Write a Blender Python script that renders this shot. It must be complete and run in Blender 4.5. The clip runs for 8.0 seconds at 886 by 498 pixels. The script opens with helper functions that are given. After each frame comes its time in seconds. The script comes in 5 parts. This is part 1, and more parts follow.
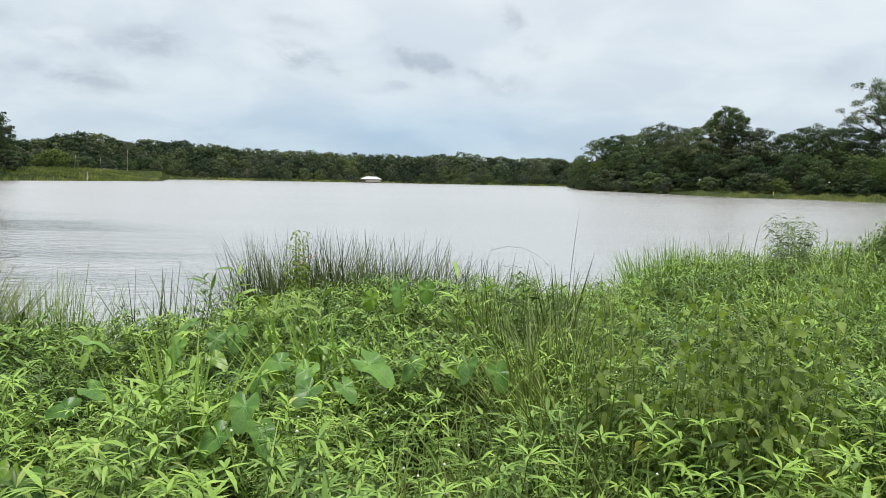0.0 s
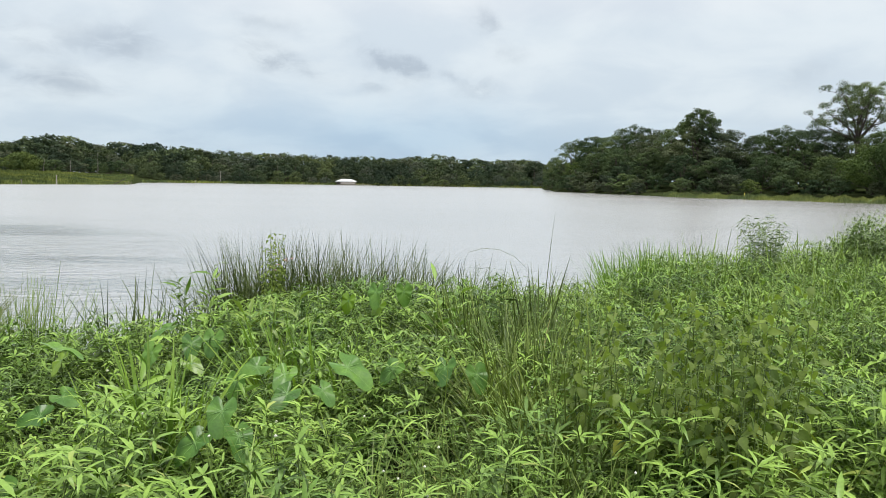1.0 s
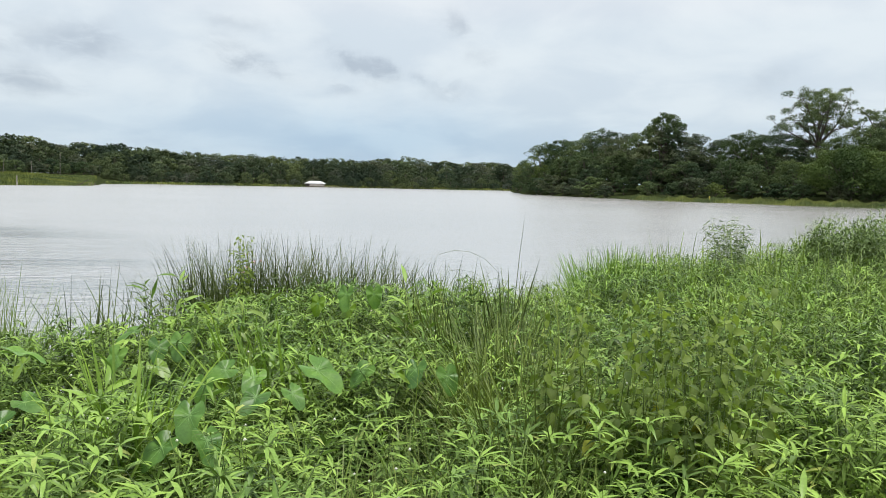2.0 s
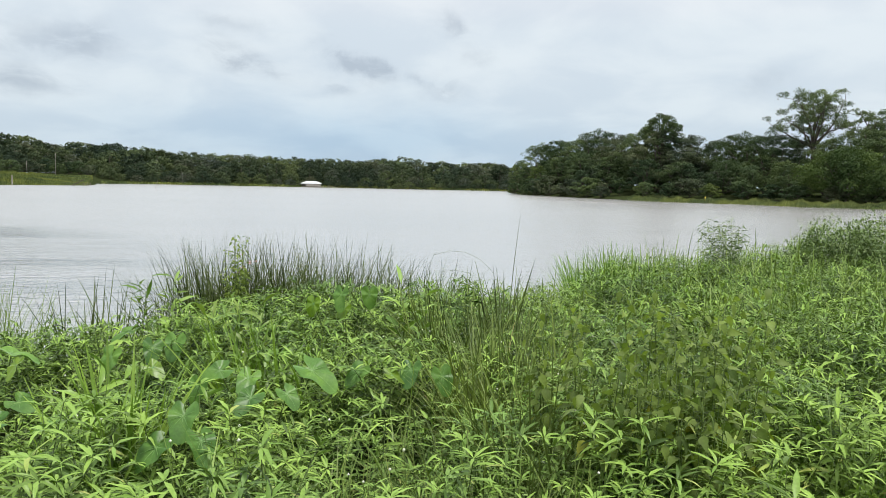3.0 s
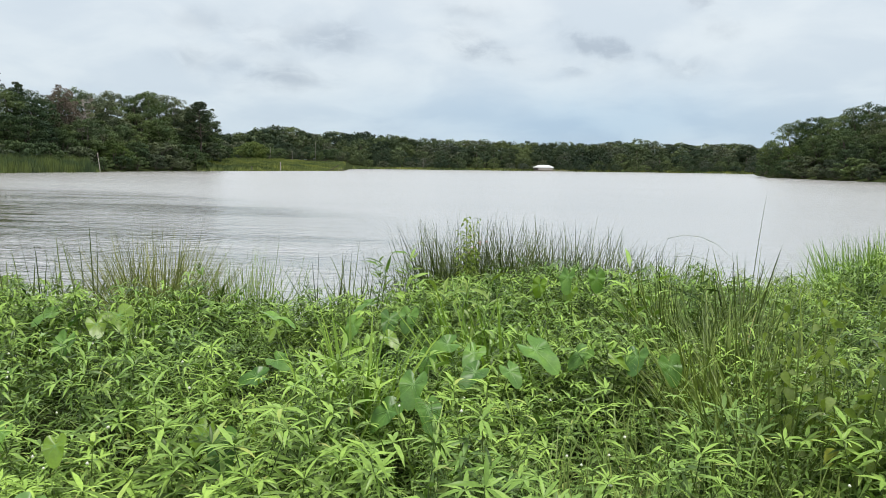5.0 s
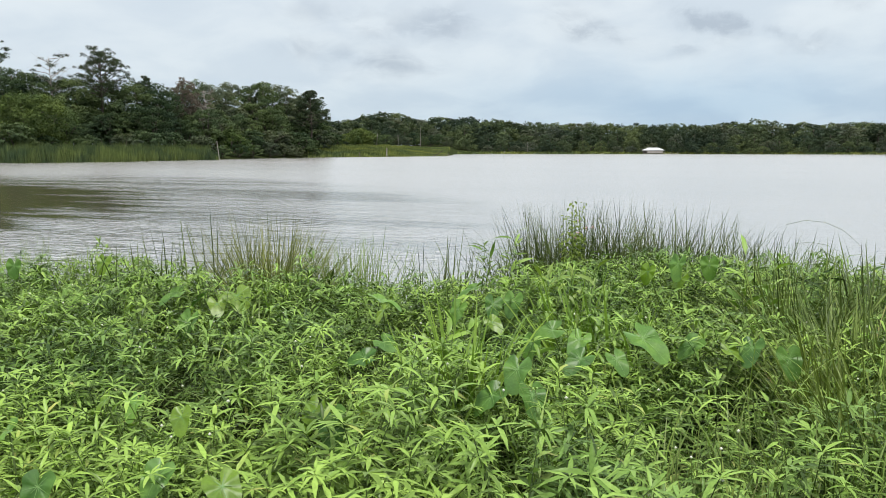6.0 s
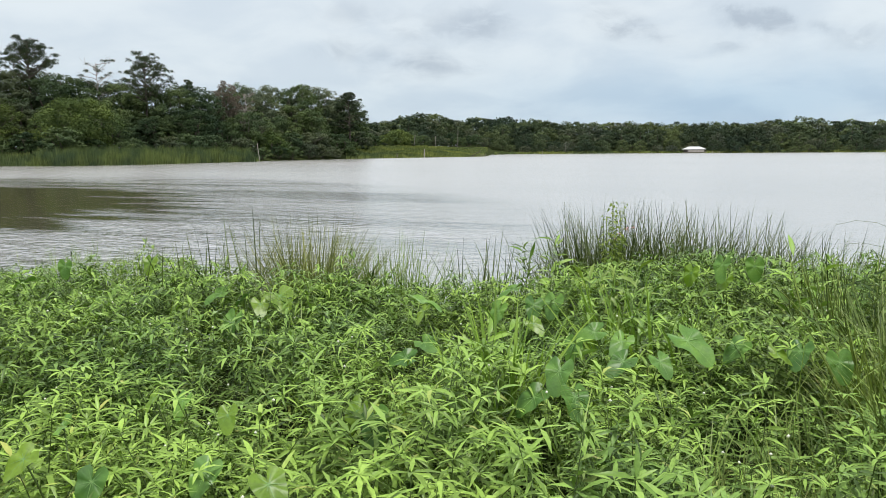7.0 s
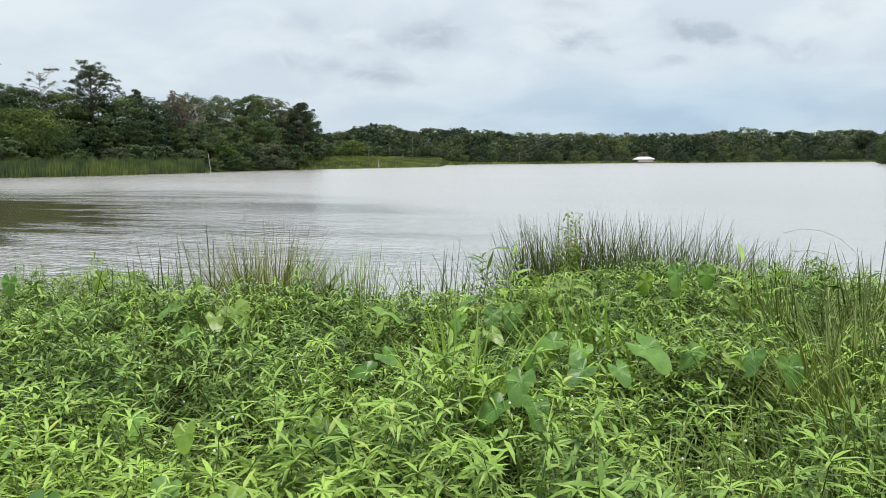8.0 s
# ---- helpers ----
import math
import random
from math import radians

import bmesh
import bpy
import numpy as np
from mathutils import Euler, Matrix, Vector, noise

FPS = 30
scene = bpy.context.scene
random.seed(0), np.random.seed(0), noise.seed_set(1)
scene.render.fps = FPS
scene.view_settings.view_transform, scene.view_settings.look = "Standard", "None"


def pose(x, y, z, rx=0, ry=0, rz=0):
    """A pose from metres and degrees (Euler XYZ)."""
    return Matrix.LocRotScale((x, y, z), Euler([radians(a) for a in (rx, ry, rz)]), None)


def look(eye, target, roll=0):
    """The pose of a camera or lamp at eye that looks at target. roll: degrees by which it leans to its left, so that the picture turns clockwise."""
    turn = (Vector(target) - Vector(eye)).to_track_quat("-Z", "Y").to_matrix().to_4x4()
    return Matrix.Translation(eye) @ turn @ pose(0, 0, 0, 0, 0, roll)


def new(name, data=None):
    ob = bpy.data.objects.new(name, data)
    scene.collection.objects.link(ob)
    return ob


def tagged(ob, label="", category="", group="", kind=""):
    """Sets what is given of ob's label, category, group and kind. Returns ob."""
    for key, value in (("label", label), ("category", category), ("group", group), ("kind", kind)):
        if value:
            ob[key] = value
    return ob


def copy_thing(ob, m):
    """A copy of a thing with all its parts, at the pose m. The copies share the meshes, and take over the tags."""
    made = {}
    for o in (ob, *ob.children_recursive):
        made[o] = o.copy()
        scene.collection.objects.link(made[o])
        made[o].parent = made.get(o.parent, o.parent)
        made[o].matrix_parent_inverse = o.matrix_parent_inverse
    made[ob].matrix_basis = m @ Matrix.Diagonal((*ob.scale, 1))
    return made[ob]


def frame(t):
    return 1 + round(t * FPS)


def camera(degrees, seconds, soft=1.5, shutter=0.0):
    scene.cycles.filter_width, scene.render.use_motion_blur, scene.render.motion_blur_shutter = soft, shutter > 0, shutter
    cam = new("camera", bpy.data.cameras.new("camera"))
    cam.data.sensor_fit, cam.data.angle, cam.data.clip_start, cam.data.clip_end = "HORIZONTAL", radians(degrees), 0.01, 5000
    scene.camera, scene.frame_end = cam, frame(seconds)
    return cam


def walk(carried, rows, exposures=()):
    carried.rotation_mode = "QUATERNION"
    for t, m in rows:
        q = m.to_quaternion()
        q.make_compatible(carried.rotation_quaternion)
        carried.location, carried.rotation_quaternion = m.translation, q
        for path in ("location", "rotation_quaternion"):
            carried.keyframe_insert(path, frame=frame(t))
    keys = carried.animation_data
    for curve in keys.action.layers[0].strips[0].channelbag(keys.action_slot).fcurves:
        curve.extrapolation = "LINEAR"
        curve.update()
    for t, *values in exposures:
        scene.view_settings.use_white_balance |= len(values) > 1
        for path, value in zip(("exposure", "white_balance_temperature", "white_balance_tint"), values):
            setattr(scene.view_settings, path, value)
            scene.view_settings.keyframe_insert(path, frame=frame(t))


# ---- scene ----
cam = camera(62.4, 8.0, soft=0.75)
PATH = [
    (0, (-0.109, 1.085, 2.016), (-0.094, 3.076, 1.827), 1.1),
    (0.5, (-0.116, 1.094, 2.012), (-0.079, 3.085, 1.825), 1.1),
    (1, (-0.119, 1.084, 2.016), (-0.038, 3.074, 1.834), 0.9),
    (1.5, (-0.125, 1.081, 2.014), (0.015, 3.069, 1.837), 0.9),
    (3, (-0.118, 1.08, 2.015), (0.056, 3.065, 1.842), 1.2),
    (3.5, (-0.1, 1.08, 2.013), (-0.021, 3.07, 1.833), 1.2),
    (4, (-0.085, 1.082, 2.009), (-0.158, 3.072, 1.819), 1.2),
    (4.5, (-0.087, 1.089, 2.006), (-0.346, 3.061, 1.8), 0.9),
    (5, (-0.093, 1.1, 1.998), (-0.539, 3.036, 1.771), 0.7),
    (6.5, (-0.101, 1.091, 2.0), (-0.886, 2.91, 1.726), -0.3),
    (7, (-0.113, 1.086, 2.002), (-0.922, 2.895, 1.734), -0.4),
    (7.5, (-0.126, 1.086, 2.004), (-0.91, 2.908, 1.749), -0.5),
    (8, (-0.136, 1.081, 2.008), (-0.833, 2.94, 1.767), -0.5),
]
walk(cam, [(t, look(eye, target, roll)) for t, eye, target, roll in PATH])

# ---------------------------------------------------------------- light
SUN_AZ, SUN_EL = 150.0, 76.0
world = bpy.data.worlds.new("overcast_sky")
scene.world = world
world.use_nodes = True


def node(tree, kind, **settings):
    n = tree.nodes.new(kind)
    for key, value in settings.items():
        if key == "ins":
            for name, v in value.items():
                n.inputs[name].default_value = v
        else:
            setattr(n, key, value)
    return n


def math_node(tree, op, a, b=None, clamp=False):
    n = tree.nodes.new("ShaderNodeMath")
    n.operation, n.use_clamp = op, clamp
    for i, v in enumerate((a, b)):
        if v is None:
            continue
        if isinstance(v, (int, float)):
            n.inputs[i].default_value = v
        else:
            tree.links.new(v, n.inputs[i])
    return n.outputs[0]


def ramp(tree, fac, stops):
    n = tree.nodes.new("ShaderNodeValToRGB")
    n.color_ramp.interpolation = "EASE" if len(stops) == 2 else "LINEAR"
    while len(n.color_ramp.elements) < len(stops):
        n.color_ramp.elements.new(0.5)
    for e, (p, c) in zip(n.color_ramp.elements, stops):
        e.position, e.color = p, (*c, 1) if len(c) == 3 else c
    tree.links.new(fac, n.inputs[0])
    return n.outputs[0]


def mix(tree, fac, a, b, blend="MIX"):
    n = tree.nodes.new("ShaderNodeMix")
    n.data_type, n.blend_type = "RGBA", blend
    for s, v in ((0, fac), (6, a), (7, b)):
        if isinstance(v, (int, float)):
            n.inputs[s].default_value = v
        elif isinstance(v, tuple):
            n.inputs[s].default_value = (*v, 1)
        else:
            tree.links.new(v, n.inputs[s])
    return n.outputs[2]


def build_sky():
    tr = world.node_tree
    tr.nodes.clear()
    L = tr.links
    out = tr.nodes.new("ShaderNodeOutputWorld")
    bg = node(tr, "ShaderNodeBackground", ins={"Strength": 0.1})
    sky = node(tr, "ShaderNodeTexSky", sky_type="NISHITA", sun_disc=False, sun_elevation=radians(SUN_EL),
               sun_rotation=radians(SUN_AZ), air_density=1.0, dust_density=2.5, ozone_density=1.5)
    tc = tr.nodes.new("ShaderNodeTexCoord")
    sep = tr.nodes.new("ShaderNodeSeparateXYZ")
    L.new(tc.outputs["Generated"], sep.inputs[0])
    up = math_node(tr, "MAXIMUM", sep.outputs[2], 0.0)
    # clouds lie on a level sheet, seen in perspective
    den = math_node(tr, "ADD", up, 0.28)
    comb = tr.nodes.new("ShaderNodeCombineXYZ")
    L.new(math_node(tr, "DIVIDE", sep.outputs[0], den), comb.inputs[0])
    L.new(math_node(tr, "DIVIDE", sep.outputs[1], den), comb.inputs[1])
    soft = node(tr, "ShaderNodeTexNoise", ins={"Scale": 2.6, "Detail": 6.0, "Roughness": 0.5, "Distortion": 0.3})
    L.new(comb.outputs[0], soft.inputs["Vector"])
    # bearing and height of the line of sight, frayed by a fine noise
    fray = node(tr, "ShaderNodeTexNoise", ins={"Scale": 11.0, "Detail": 5.0, "Roughness": 0.6})
    L.new(tc.outputs["Generated"], fray.inputs["Vector"])
    parts = tr.nodes.new("ShaderNodeSeparateXYZ")
    L.new(fray.outputs["Color"], parts.inputs[0])
    bearing = math_node(tr, "ADD", math_node(tr, "ARCTAN2", sep.outputs[0], sep.outputs[1]), math_node(tr, "MULTIPLY", math_node(tr, "ADD", parts.outputs[0], -0.5), 0.14))
    height = math_node(tr, "ADD", sep.outputs[2], math_node(tr, "MULTIPLY", math_node(tr, "ADD", parts.outputs[1], -0.5), 0.05))

    def blob(az, el, wide, tall, tilt):
        """1 in the middle of an oval of the sky, 0 from its rim on."""
        c, sn = math.cos(radians(tilt)), math.sin(radians(tilt))
        x, y = math_node(tr, "ADD", bearing, -radians(az)), math_node(tr, "ADD", height, -math.sin(radians(el)))
        u = math_node(tr, "ADD", math_node(tr, "MULTIPLY", x, c / radians(wide)), math_node(tr, "MULTIPLY", y, sn / radians(wide)))
        v = math_node(tr, "ADD", math_node(tr, "MULTIPLY", x, -sn / radians(tall)), math_node(tr, "MULTIPLY", y, c / radians(tall)))
        q = math_node(tr, "ADD", math_node(tr, "MULTIPLY", u, u), math_node(tr, "MULTIPLY", v, v))
        return math_node(tr, "EXPONENT", math_node(tr, "MULTIPLY", q, -1.0))

    # the overcast sheet: brighter overhead than near the horizon
    lum = ramp(tr, up, [(0.0, (6.6, 7.8, 8.7)), (0.05, (6.8, 7.9, 8.75)), (0.10, (7.5, 8.4, 9.05)), (0.2, (7.95, 8.75, 9.3)), (0.26, (8.8, 9.2, 9.6)), (0.40, (14, 14.2, 14.6)), (1.0, (13, 13, 13.2))])
    thin = ramp(tr, soft.outputs[0], [(0.35, (0.90, 0.92, 0.95)), (0.65, (1.05, 1.04, 1.03))])
    sheet = mix(tr, 1.0, lum, thin, "MULTIPLY")
    # a clearer, bluer gap low over the far shore
    sheet = mix(tr, 1.0, sheet, mix(tr, blob(-2, 3.4, 17, 2.6, 0), (1.0, 1.0, 1.0), (0.78, 0.875, 0.96)), "MULTIPLY")
    # small grey clouds under the sheet: bearing, height, half width, half height, tilt, weight
    grey = 0.0
    for az, el, wide, tall, tilt, weight in (
            (-25.7, 6.4, 3.6, 0.9, 0, 1.0), (-25.5, 9.0, 2.6, 1.0, 0, 0.5), (-21.2, 9.3, 2.2, 1.3, 0, 0.7), (-31.8, 7.5, 2.2, 0.8, 0, 0.55), (-30, 10, 2.8, 0.9, 0, 0.4),
            (-9.0, 8.4, 2.4, 0.8, -8, 0.95), (-11.6, 9.8, 1.9, 0.8, -15, 0.55), (-11.1, 11.6, 2.6, 0.6, -8, 0.45), (-2.9, 9.6, 1.9, 0.6, -28, 0.75), (-0.9, 8.2, 1.2, 0.65, -30, 0.85),
            (-3.7, 7.3, 1.2, 0.5, -10, 0.55), (2.3, 7.5, 0.9, 0.5, -20, 0.5), (4.9, 7.1, 1.7, 0.9, 10, 0.6), (4.9, 11.8, 1.3, 0.6, -30, 0.65), (7.7, 9.6, 1.3, 0.6, -10, 0.5), (28, 7.7, 1.4, 0.9, 0, 0.3)):
        grey = math_node(tr, "ADD", math_node(tr, "MULTIPLY", blob(az, el, wide, tall, tilt), weight), grey)
    rag = node(tr, "ShaderNodeTexNoise", ins={"Scale": 16.0, "Detail": 6.0, "Roughness": 0.55, "Distortion": 0.6})
    mp = node(tr, "ShaderNodeMapping", ins={"Scale": (1.0, 1.0, 2.2)})
    L.new(tc.outputs["Generated"], mp.inputs[0])
    L.new(mp.outputs[0], rag.inputs["Vector"])
    torn = ramp(tr, rag.outputs[0], [(0.34, (0.15, 0.15, 0.15)), (0.62, (1.25, 1.25, 1.25))])
    grey = math_node(tr, "MULTIPLY", grey, torn, True)
    clouds = mix(tr, 1.0, sheet, mix(tr, grey, (1.0, 1.0, 1.0), (0.73, 0.745, 0.775)), "MULTIPLY")
    veil = mix(tr, 0.9, sky.outputs[0], clouds)
    L.new(veil, bg.inputs["Color"])
    L.new(bg.outputs[0], out.inputs[0])


build_sky()
sun = new("sun", bpy.data.lights.new("sun", "SUN"))
sun.data.energy, sun.data.angle, sun.data.color = 4.0, radians(12), (1.0, 0.965, 0.90)
sun.matrix_world = look((0, 0, 60), (-math.sin(radians(SUN_AZ)) * math.cos(radians(SUN_EL)) * 10,
                                     -math.cos(radians(SUN_AZ)) * math.cos(radians(SUN_EL)) * 10, 60 - 10 * math.sin(radians(SUN_EL))))
scene.view_settings.exposure = 0.0


# ---------------------------------------------------------------- materials
def material(name):
    m = bpy.data.materials.new(name)
    m.use_nodes = True
    m.node_tree.nodes.clear()
    return m, m.node_tree, m.node_tree.links


def leaf_material(name, dark, light, gloss=0.35, through_light=0.35, rough=0.5, patch=0.0, patch_scale=1.2, yellow=None, mid=0.44, single=0.75):
    """Leaves: a colour for every leaf between dark and light, light that shines through, a waxy gloss."""
    m, tr, L = material(name)
    out = tr.nodes.new("ShaderNodeOutputMaterial")
    geo = tr.nodes.new("ShaderNodeNewGeometry")
    info = tr.nodes.new("ShaderNodeObjectInfo")
    r = math_node(tr, "ADD", math_node(tr, "MULTIPLY", geo.outputs["Random Per Island"], single), math_node(tr, "MULTIPLY", info.outputs["Random"], 1 - single))
    stops = [(0.0, dark), (0.85, light)] if yellow is None else [(0.0, dark), (0.35, tuple(p + (q - p) * mid for p, q in zip(dark, light))), (0.8, light), (0.93, light), (1.0, yellow)]
    col = ramp(tr, r, stops)
    tc = tr.nodes.new("ShaderNodeTexCoord")
    if patch:
        n = node(tr, "ShaderNodeTexNoise", ins={"Scale": patch_scale, "Detail": 3.0})
        L.new(geo.outputs["Position"], n.inputs["Vector"])
        tint = ramp(tr, n.outputs[0], [(0.32, (1 - patch, 1 - patch * 0.8, 1 - patch * 0.7)), (0.68, (1 + patch, 1 + patch * 0.75, 1 - patch * 0.3))])
        col = mix(tr, 1.0, col, tint, "MULTIPLY")
    fine = node(tr, "ShaderNodeTexNoise", ins={"Scale": 90.0, "Detail": 2.0})
    L.new(tc.outputs["Object"], fine.inputs["Vector"])
    col = mix(tr, 0.35, col, ramp(tr, fine.outputs[0], [(0.3, (0.75, 0.75, 0.75)), (0.7, (1.2, 1.2, 1.2))]), "MULTIPLY")
    p = node(tr, "ShaderNodeBsdfDiffuse", ins={"Roughness": 0.3})
    L.new(col, p.inputs["Color"])
    bump = node(tr, "ShaderNodeBump", ins={"Strength": 0.15, "Distance": 0.01})
    L.new(fine.outputs[0], bump.inputs["Height"])
    L.new(bump.outputs[0], p.inputs["Normal"])
    t = tr.nodes.new("ShaderNodeBsdfTranslucent")
    L.new(mix(tr, 1.0, col, (1.15, 1.25, 0.6), "MULTIPLY"), t.inputs["Color"])
    ms = node(tr, "ShaderNodeMixShader", ins={"Fac": through_light})
    L.new(p.outputs[0], ms.inputs[1])
    L.new(t.outputs[0], ms.inputs[2])
    wax = node(tr, "ShaderNodeBsdfGlossy", ins={"Roughness": rough, "Color": (1, 1, 1, 1)})
    top = tr.nodes.new("ShaderNodeMixShader")
    edge = math_node(tr, "POWER", node(tr, "ShaderNodeLayerWeight", ins={"Blend": 0.5}).outputs["Facing"], 5.0)
    L.new(math_node(tr, "MULTIPLY", math_node(tr, "ADD", math_node(tr, "MULTIPLY", edge, 0.5), 0.035), gloss), top.inputs[0])
    L.new(ms.outputs[0], top.inputs[1])
    L.new(wax.outputs[0], top.inputs[2])
    L.new(top.outputs[0], out.inputs[0])
    return m


def solid_material(name, a, b, scale=6.0, rough=0.8, bump=0.3, stretch=(1, 1, 1), metal=0.0, distance=0.02):
    """Bark, soil, wood, metal: two colours by a two-scale noise, with relief."""
    m, tr, L = material(name)
    out = tr.nodes.new("ShaderNodeOutputMaterial")
    tc = tr.nodes.new("ShaderNodeTexCoord")
    mp = node(tr, "ShaderNodeMapping", ins={"Scale": stretch})
    L.new(tc.outputs["Object"], mp.inputs[0])
    big = node(tr, "ShaderNodeTexNoise", ins={"Scale": scale, "Detail": 6.0, "Roughness": 0.65})
    L.new(mp.outputs[0], big.inputs["Vector"])
    small = node(tr, "ShaderNodeTexNoise", ins={"Scale": scale * 9, "Detail": 3.0})
    L.new(mp.outputs[0], small.inputs["Vector"])
    col = ramp(tr, big.outputs[0], [(0.3, a), (0.7, b)])
    col = mix(tr, 0.4, col, ramp(tr, small.outputs[0], [(0.3, (0.7, 0.7, 0.7)), (0.7, (1.2, 1.2, 1.2))]), "MULTIPLY")
    p = node(tr, "ShaderNodeBsdfPrincipled", ins={"Roughness": rough, "Metallic": metal, "Specular IOR Level": 0.5 if rough < 0.9 else 0.0})
    L.new(col, p.inputs["Base Color"])
    bm = node(tr, "ShaderNodeBump", ins={"Strength": bump, "Distance": distance})
    L.new(math_node(tr, "ADD", big.outputs[0], math_node(tr, "MULTIPLY", small.outputs[0], 0.3)), bm.inputs["Height"])
    L.new(bm.outputs[0], p.inputs["Normal"])
    L.new(p.outputs[0], out.inputs[0])
    return m


def water_material():
    """Murky lake water: ripples in lanes, calmer in the lee of the wooded shore."""
    m, tr, L = material("lake_water")
    out = tr.nodes.new("ShaderNodeOutputMaterial")
    geo = tr.nodes.new("ShaderNodeNewGeometry")
    pos = geo.outputs["Position"]

    def waves(scale, stretch, turn, detail):
        mp = node(tr, "ShaderNodeMapping", ins={"Rotation": (0, 0, turn), "Scale": stretch})
        L.new(pos, mp.inputs[0])
        n = node(tr, "ShaderNodeTexNoise", ins={"Scale": scale, "Detail": detail, "Roughness": 0.55, "Distortion": 0.4})
        L.new(mp.outputs[0], n.inputs["Vector"])
        return n.outputs[0]

    fine = waves(6.5, (0.7, 1.0, 1), 0.25, 3.0)
    mid = waves(1.9, (0.6, 1.0, 1), 0.35, 3.0)
    lanes = waves(0.05, (0.35, 1.3, 1), 0.15, 3.0)
    # lee: a calm reach off the wooded shore, with a soft edge
    sep = tr.nodes.new("ShaderNodeSeparateXYZ")
    L.new(pos, sep.inputs[0])
    def along(cx, cy, shift, half):
        s = math_node(tr, "ADD", math_node(tr, "MULTIPLY", sep.outputs[0], cx), math_node(tr, "MULTIPLY", sep.outputs[1], cy))
        return math_node(tr, "DIVIDE", math_node(tr, "ADD", s, -shift), half)

    da, dc = along(-0.80, 0.60, 37.0, 18.0), along(0.60, 0.80, -3.0, 11.5)
    d = math_node(tr, "SQRT", math_node(tr, "ADD", math_node(tr, "MULTIPLY", da, da), math_node(tr, "MULTIPLY", dc, dc)))
    edge = math_node(tr, "ADD", d, math_node(tr, "MULTIPLY", math_node(tr, "ADD", waves(0.5, (0.25, 1.6, 1), 0.5, 5.0), -0.5), 1.6))
    rough_water = ramp(tr, edge, [(0.62, (0.0, 0.0, 0.0)), (1.30, (1, 1, 1))])
    amount = math_node(tr, "MULTIPLY", math_node(tr, "ADD", math_node(tr, "MULTIPLY", rough_water, 0.93), 0.07),
                       ramp(tr, lanes, [(0.35, (0.93, 0.93, 0.93)), (0.65, (1, 1, 1))]))
    gusts = ramp(tr, waves(0.16, (0.22, 1.5, 1), 0.12, 5.0), [(0.42, (0.65, 0.65, 0.65)), (0.56, (1, 1, 1))])
    open_water = ramp(tr, math_node(tr, "MULTIPLY", d, 0.1), [(0.10, (0.0, 0.0, 0.0)), (0.20, (1, 1, 1))])
    # rings spreading where a fish rose
    rx, ry = math_node(tr, "ADD", sep.outputs[0], 11.2), math_node(tr, "ADD", sep.outputs[1], -18.4)
    far_off = math_node(tr, "SQRT", math_node(tr, "ADD", math_node(tr, "MULTIPLY", rx, rx), math_node(tr, "MULTIPLY", ry, ry)))
    rings = math_node(tr, "MULTIPLY", math_node(tr, "SINE", math_node(tr, "MULTIPLY", far_off, 12.0)), ramp(tr, math_node(tr, "MULTIPLY", far_off, 0.2), [(0.0, (0.16, 0.16, 0.16)), (0.2, (0.16, 0.16, 0.16)), (0.36, (0, 0, 0))]))
    swell = math_node(tr, "MULTIPLY", waves(0.55, (0.3, 1.2, 1), 0.1, 4.0), math_node(tr, "SUBTRACT", 1.3, math_node(tr, "MULTIPLY", open_water, 1.0)))
    amount = math_node(tr, "MULTIPLY", amount, math_node(tr, "MAXIMUM", gusts, open_water))
    height = math_node(tr, "ADD", math_node(tr, "ADD", math_node(tr, "MULTIPLY", fine, 0.6), mid), math_node(tr, "ADD", rings, swell))
    bump = node(tr, "ShaderNodeBump", ins={"Distance": 0.05})
    L.new(height, bump.inputs["Height"])
    L.new(math_node(tr, "MULTIPLY", amount, math_node(tr, "SUBTRACT", 1.3, math_node(tr, "MULTIPLY", open_water, 0.95))), bump.inputs["Strength"])
    murk = node(tr, "ShaderNodeBsdfDiffuse", ins={"Color": (0.085, 0.078, 0.045, 1)})
    gloss = node(tr, "ShaderNodeBsdfGlossy", ins={"Color": (1, 1, 1, 1)})
    L.new(bump.outputs[0], gloss.inputs["Normal"])
    L.new(math_node(tr, "ADD", math_node(tr, "MULTIPLY", amount, math_node(tr, "ADD", math_node(tr, "MULTIPLY", open_water, 0.09), 0.13)), 0.03), gloss.inputs["Roughness"])
    fres = node(tr, "ShaderNodeFresnel", ins={"IOR": 1.5})
    sheen = math_node(tr, "ADD", math_node(tr, "MULTIPLY", fres.outputs[0], 0.02), 0.735, True)
    both = tr.nodes.new("ShaderNodeMixShader")
    L.new(sheen, both.inputs[0])
    L.new(murk.outputs[0], both.inputs[1])
    L.new(gloss.outputs[0], both.inputs[2])
    L.new(both.outputs[0], out.inputs[0])
    return m


